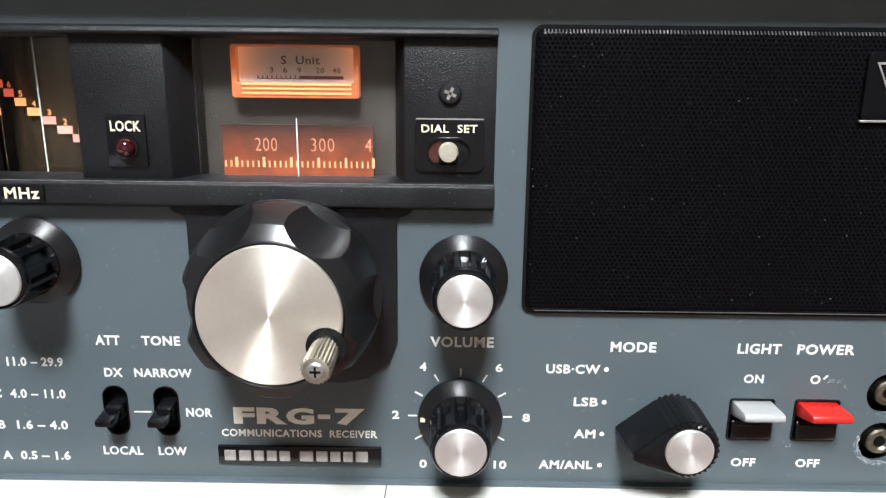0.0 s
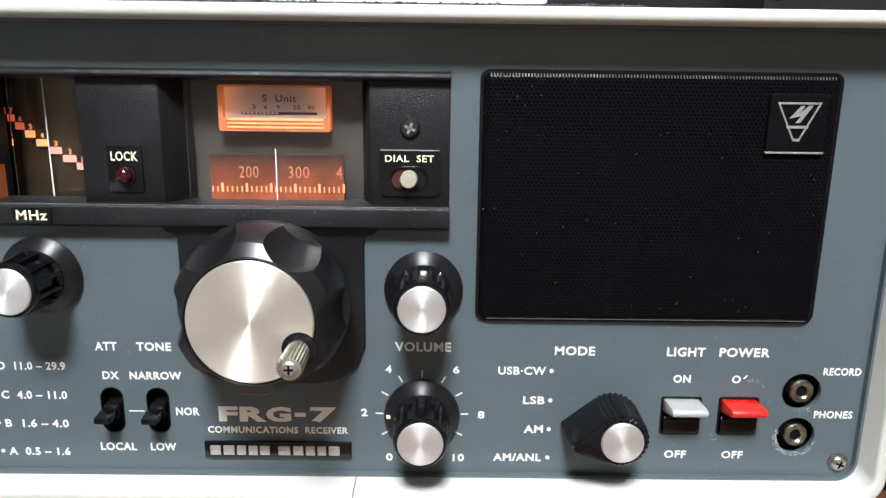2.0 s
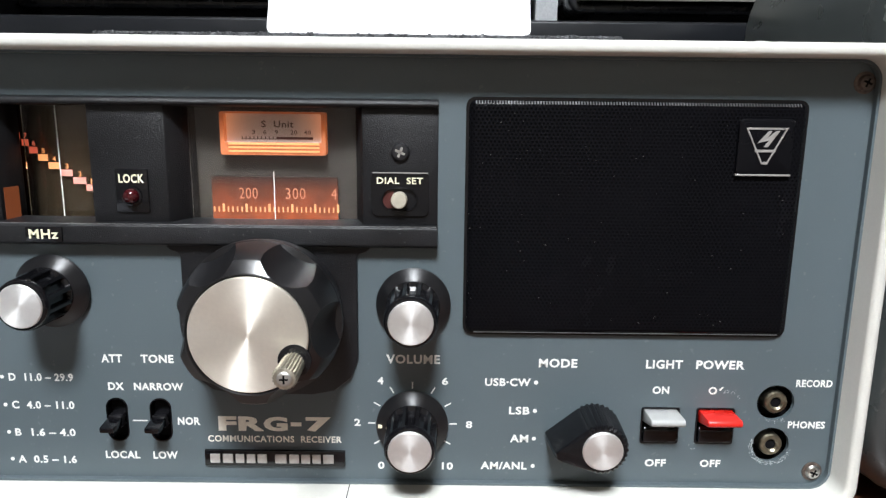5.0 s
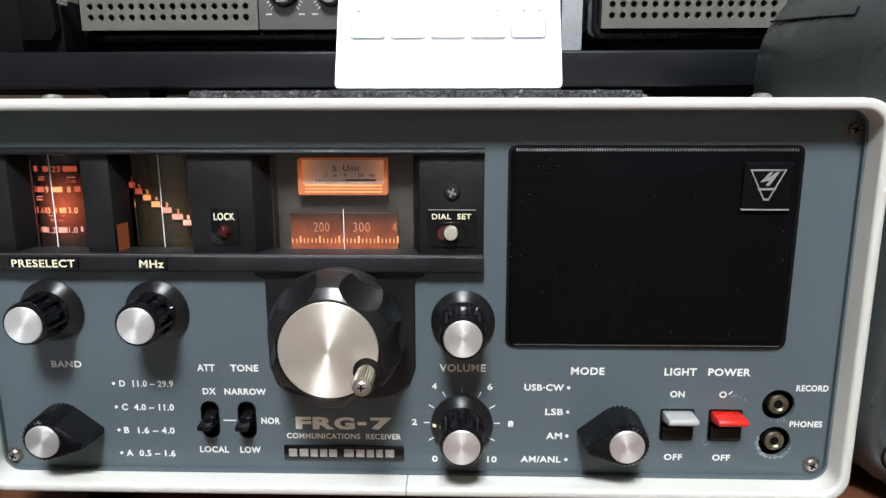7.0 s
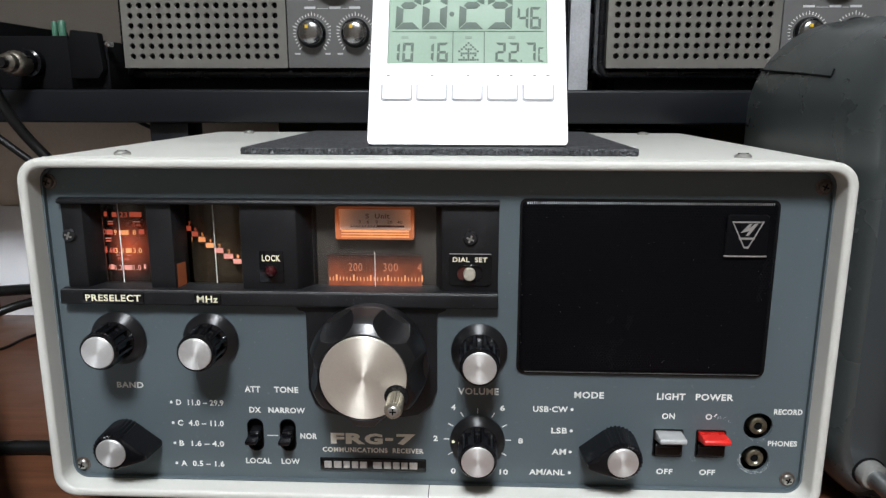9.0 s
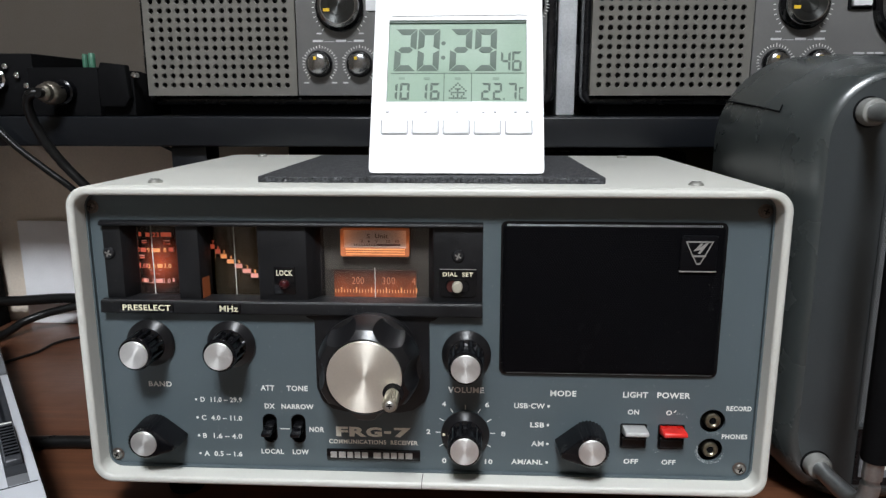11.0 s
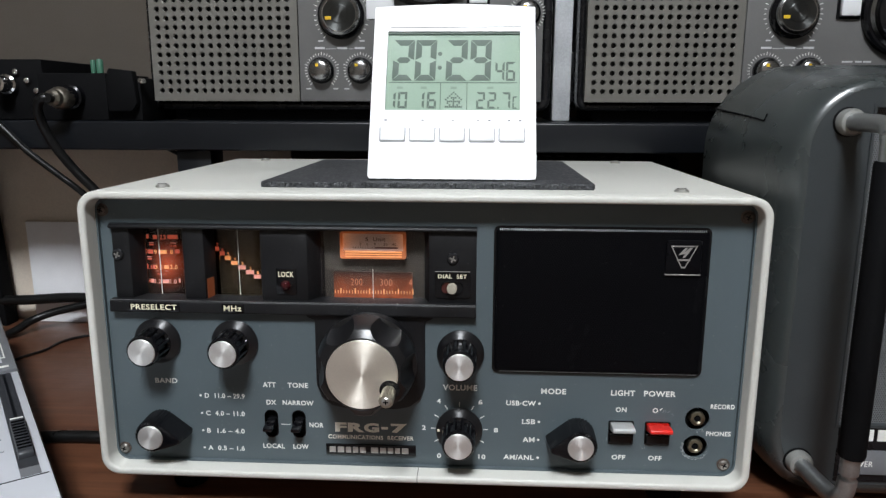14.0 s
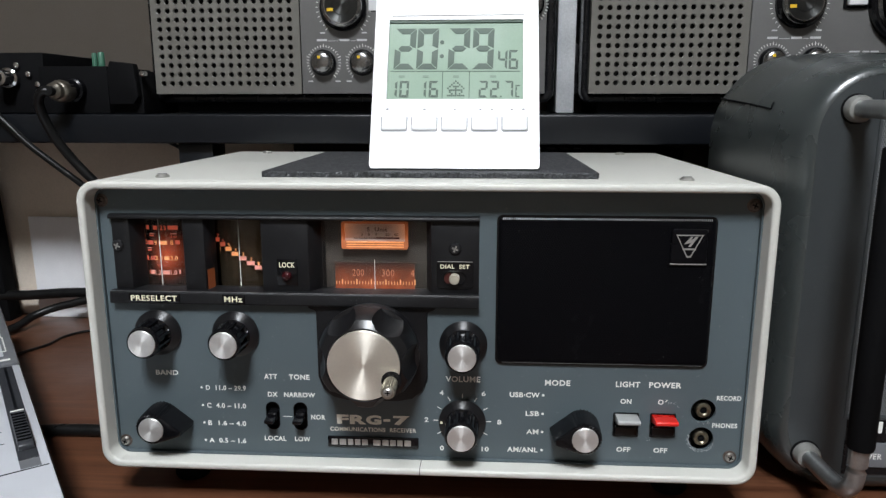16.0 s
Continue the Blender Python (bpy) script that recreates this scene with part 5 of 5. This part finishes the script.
# ---- large radio beside the receiver ----
def side_radio():
    r = thing("world_band_radio", (330, 110, -12), "gunmetal portable radio with rounded corners and a front bar handle", "radio")

    def prof(x0, z0, z1, rad, y):
        return [(u, y, v) for u, v in rrect(x0, 540, z0, z1, rad, 22)]
    rows = [prof(196.2, 0.7, 213, 31, 19.0), prof(194.2, -2, 215, 33, 19.5), prof(192.2, -5, 217, 35, 21.2), prof(190.4, -7.5, 218, 36.4, 24), prof(188.6, -9, 218.6, 37.2, 28), prof(186.2, -10, 220.5, 40, 40),
            prof(184.6, -11, 223.5, 43, 58), prof(184.0, -11.5, 228, 50, 100), prof(183.5, -11.8, 230, 54, 148), prof(185.5, -11.8, 229, 53, 154), prof(190, -11.8, 225, 49, 157)]
    bm = bmesh.new()
    vs = [[bm.verts.new(c) for c in row] for row in rows]
    n = len(vs[0])
    for p, q in zip(vs, vs[1:]):
        for i in range(n):
            bm.faces.new((p[i], p[(i + 1) % n], q[(i + 1) % n], q[i]))
    bm.faces.new(vs[-1])
    bmesh.ops.recalc_face_normals(bm, faces=bm.faces)
    body = part("housing", bm, GUN, r, "gunmetal painted housing")
    part("lid_joint", tube([(187.0, 58, 196), (187.9, 79, 197.5), (188.2, 100, 199), (189.0, 148, 202)], 0.55, 8), MATT, body, "dark joint of a lid")
    part("lid_joint", tube([(187.3, 58, 196), (187.9, 58, 198), (188.6, 58.5, 199.6)], 0.4, 8), MATT, body)
    NEAR = Matrix.Translation((-5.3, -6.0, 4.6)) @ Matrix.Diagonal((1, 1, 0.978, 1))

    def sp(name, bm, m, parent, tag=""):
        return part(name, moved(bm, NEAR), m, parent, tag)
    face = sp("face", sheet(rrect(201.3, 540, -4.2, 213.2, 31, 10), [[(231, 31), (530, 31), (530, 204), (231, 204)]], 25.2, 30), GUNFACE, r, "gunmetal front")
    sp("mesh_grille", box(231.3, 529.7, 28.5, 30, 31.3, 203.7), MESHG, face, "grey wire mesh loudspeaker cover")
    sp("grille_border", ring([(230.2, 30), (531.5, 30), (531.5, 205), (230.2, 205)], [(231.6, 31.6), (528.5, 31.6), (528.5, 203.4), (231.6, 203.4)], 24.6, 28.5), GUNFACE, face)
    sp("lower_field", box(232, 530, 24.6, 25.4, -2, 30), BLACK, face, "black strip under the grille")
    for k in range(5):
        u = 240.5 + 12.0 * k
        sp("maker_block", box(u, u + 9.8, 24.1, 24.7, 22.6, 29.2), WHITE, face)
    tag_plate = sp("power_plate", box(234, 290, 23.6, 24.8, 2.5, 17.0, 0.5), DARKP, face, "silver plate lettered for the power key")
    write("POWER", 237.0, 251.5, 7.4, 10.8, 23.5, WHITE, tag_plate, 0.01, turn=NEAR)
    h = sp("handle", tube([(218.5, 26, 196), (218.2, 5, 196), (217.0, -12, 195), (215.2, -19, 191), (215.4, -20, 184), (215.5, -20, 120), (215.5, -20, 60), (215.0, -20, 24), (213.3, -19, 15), (212.6, -12, 11), (212.2, 5, 9.6), (212.0, 26, 9.4)], 4.4, 16), SATIN, r, "steel bar handle")
    sp("grip_sleeve", lathe([(5.6, 36), (6.1, 37.5), (6.1, 178), (5.6, 179.5)], 215.5, -20, 32, "z"), MATT, h, "black foam sleeve")
    for x, z in ((218.5, 196), (212.0, 9.4)):
        sp("handle_collar", lathe([(6.8, 25.6), (6.8, 21), (6.0, 19.4), (4.6, 18.8)], x, z, 32), COLLAR, h, "pale collar at the handle's foot")
        sp("collar_washer", lathe([(7.6, 25.4), (7.6, 24.8), (7.0, 24.4)], x, z, 32), MATT, h)


side_radio()


# ---- silver cassette radio lying on the desk ----
def silver_player():
    p = thing("silver_tape_player", (-300, 30, -12), "silver portable tape player with a slide control, lying on the desk", "tape player")
    d = Vector((-0.624, 0.782, 0)).normalized()
    e = Vector((-0.782, -0.624, 0)).normalized()
    base = Vector((-157.2, -63, 0))
    # local: x to its own left from the edge, y away along the edge
    M = Matrix(((-e.x, d.x, 0, base.x), (-e.y, d.y, 0, base.y), (0, 0, 1, 0), (0, 0, 0, 1)))

    def pp(name, bm, m, parent=p, label=""):
        return part(name, moved(bm, M), m, parent, label)
    b = pp("housing", box(-150, -1.0, -70, 360, -12, 28, 3), SILVERP, p, "silver plastic housing")
    pp("side_wall", box(-1.2, 0.6, -70, 360, -11, 26, 0.6), BLACK, b, "dark side of the housing")
    top = pp("upper_field", box(-150, -0.6, 188, 356, 28, 31.5, 1), DARKP, b, "grey raised field with switches")
    pp("lower_field", box(-150, -0.6, -66, 186, 27.5, 30, 0.8), SILVERP, b)
    sl = pp("slide_track", box(-13.8, -5.0, 36, 184, 29.6, 30.3), SLIDER, b, "dark grey slide track")
    pp("track_groove", box(-9.8, -8.2, 60, 182, 30.2, 30.5), SHELF, sl)
    pp("slide_knob", prism([(46, 30.2), (46, 33), (48, 34.2), (92, 34.2), (94, 33), (94, 30.2)], -12.9, -5.9, "x", 0.5), SLIDER, sl, "ribbed dark slider")
    for k in range(10):
        pp("slider_rib", box(-12.5, -6.3, 50 + 4.0 * k, 51.4 + 4.0 * k, 34.1, 34.6), GLOSS, sl)
    pp("slider_mark", box(-12.6, -6.2, 91.0, 92.4, 34.1, 34.5), WHITE, sl)
    pp("track_end", box(-13.8, -5.0, 26, 35.6, 29.6, 30.2), DARKP, sl)
    pp("joint", box(-150, -2, 24.4, 25.2, 29.9, 30.15), MATT, b)
    pp("switch_plate", box(-36, -8, 204, 262, 31.3, 31.8, 0.2), SILVERP, top)
    pp("toggle", box(-30, -14, 236, 248, 31.6, 36, 0.8), BLACK, top, "black slide switch")
    for a, c, u, w in ((268, 272, -20, -6), (193, 196, -20, -5), (214, 215.2, -12, -5.5), (250, 262, -9, -6.5)):
        pp("caption_bar", box(u, w, a, c, 31.4, 31.95), WHITE, top)
    for u in (-12.0, -6.0):
        pp("caption_line", box(u - 0.4, u + 0.4, 215, 250, 31.4, 31.95), WHITE, top)
    for k in range(6):
        pp("fine_groove", box(-60, -18, 60 + 16 * k, 61 + 16 * k, 29.95, 30.12), DARKP, b)
    pp("dark_window", box(-60, -24, -60, 36, 29.6, 30.4, 0.2), DARKP, b, "dark grey window")


silver_player()
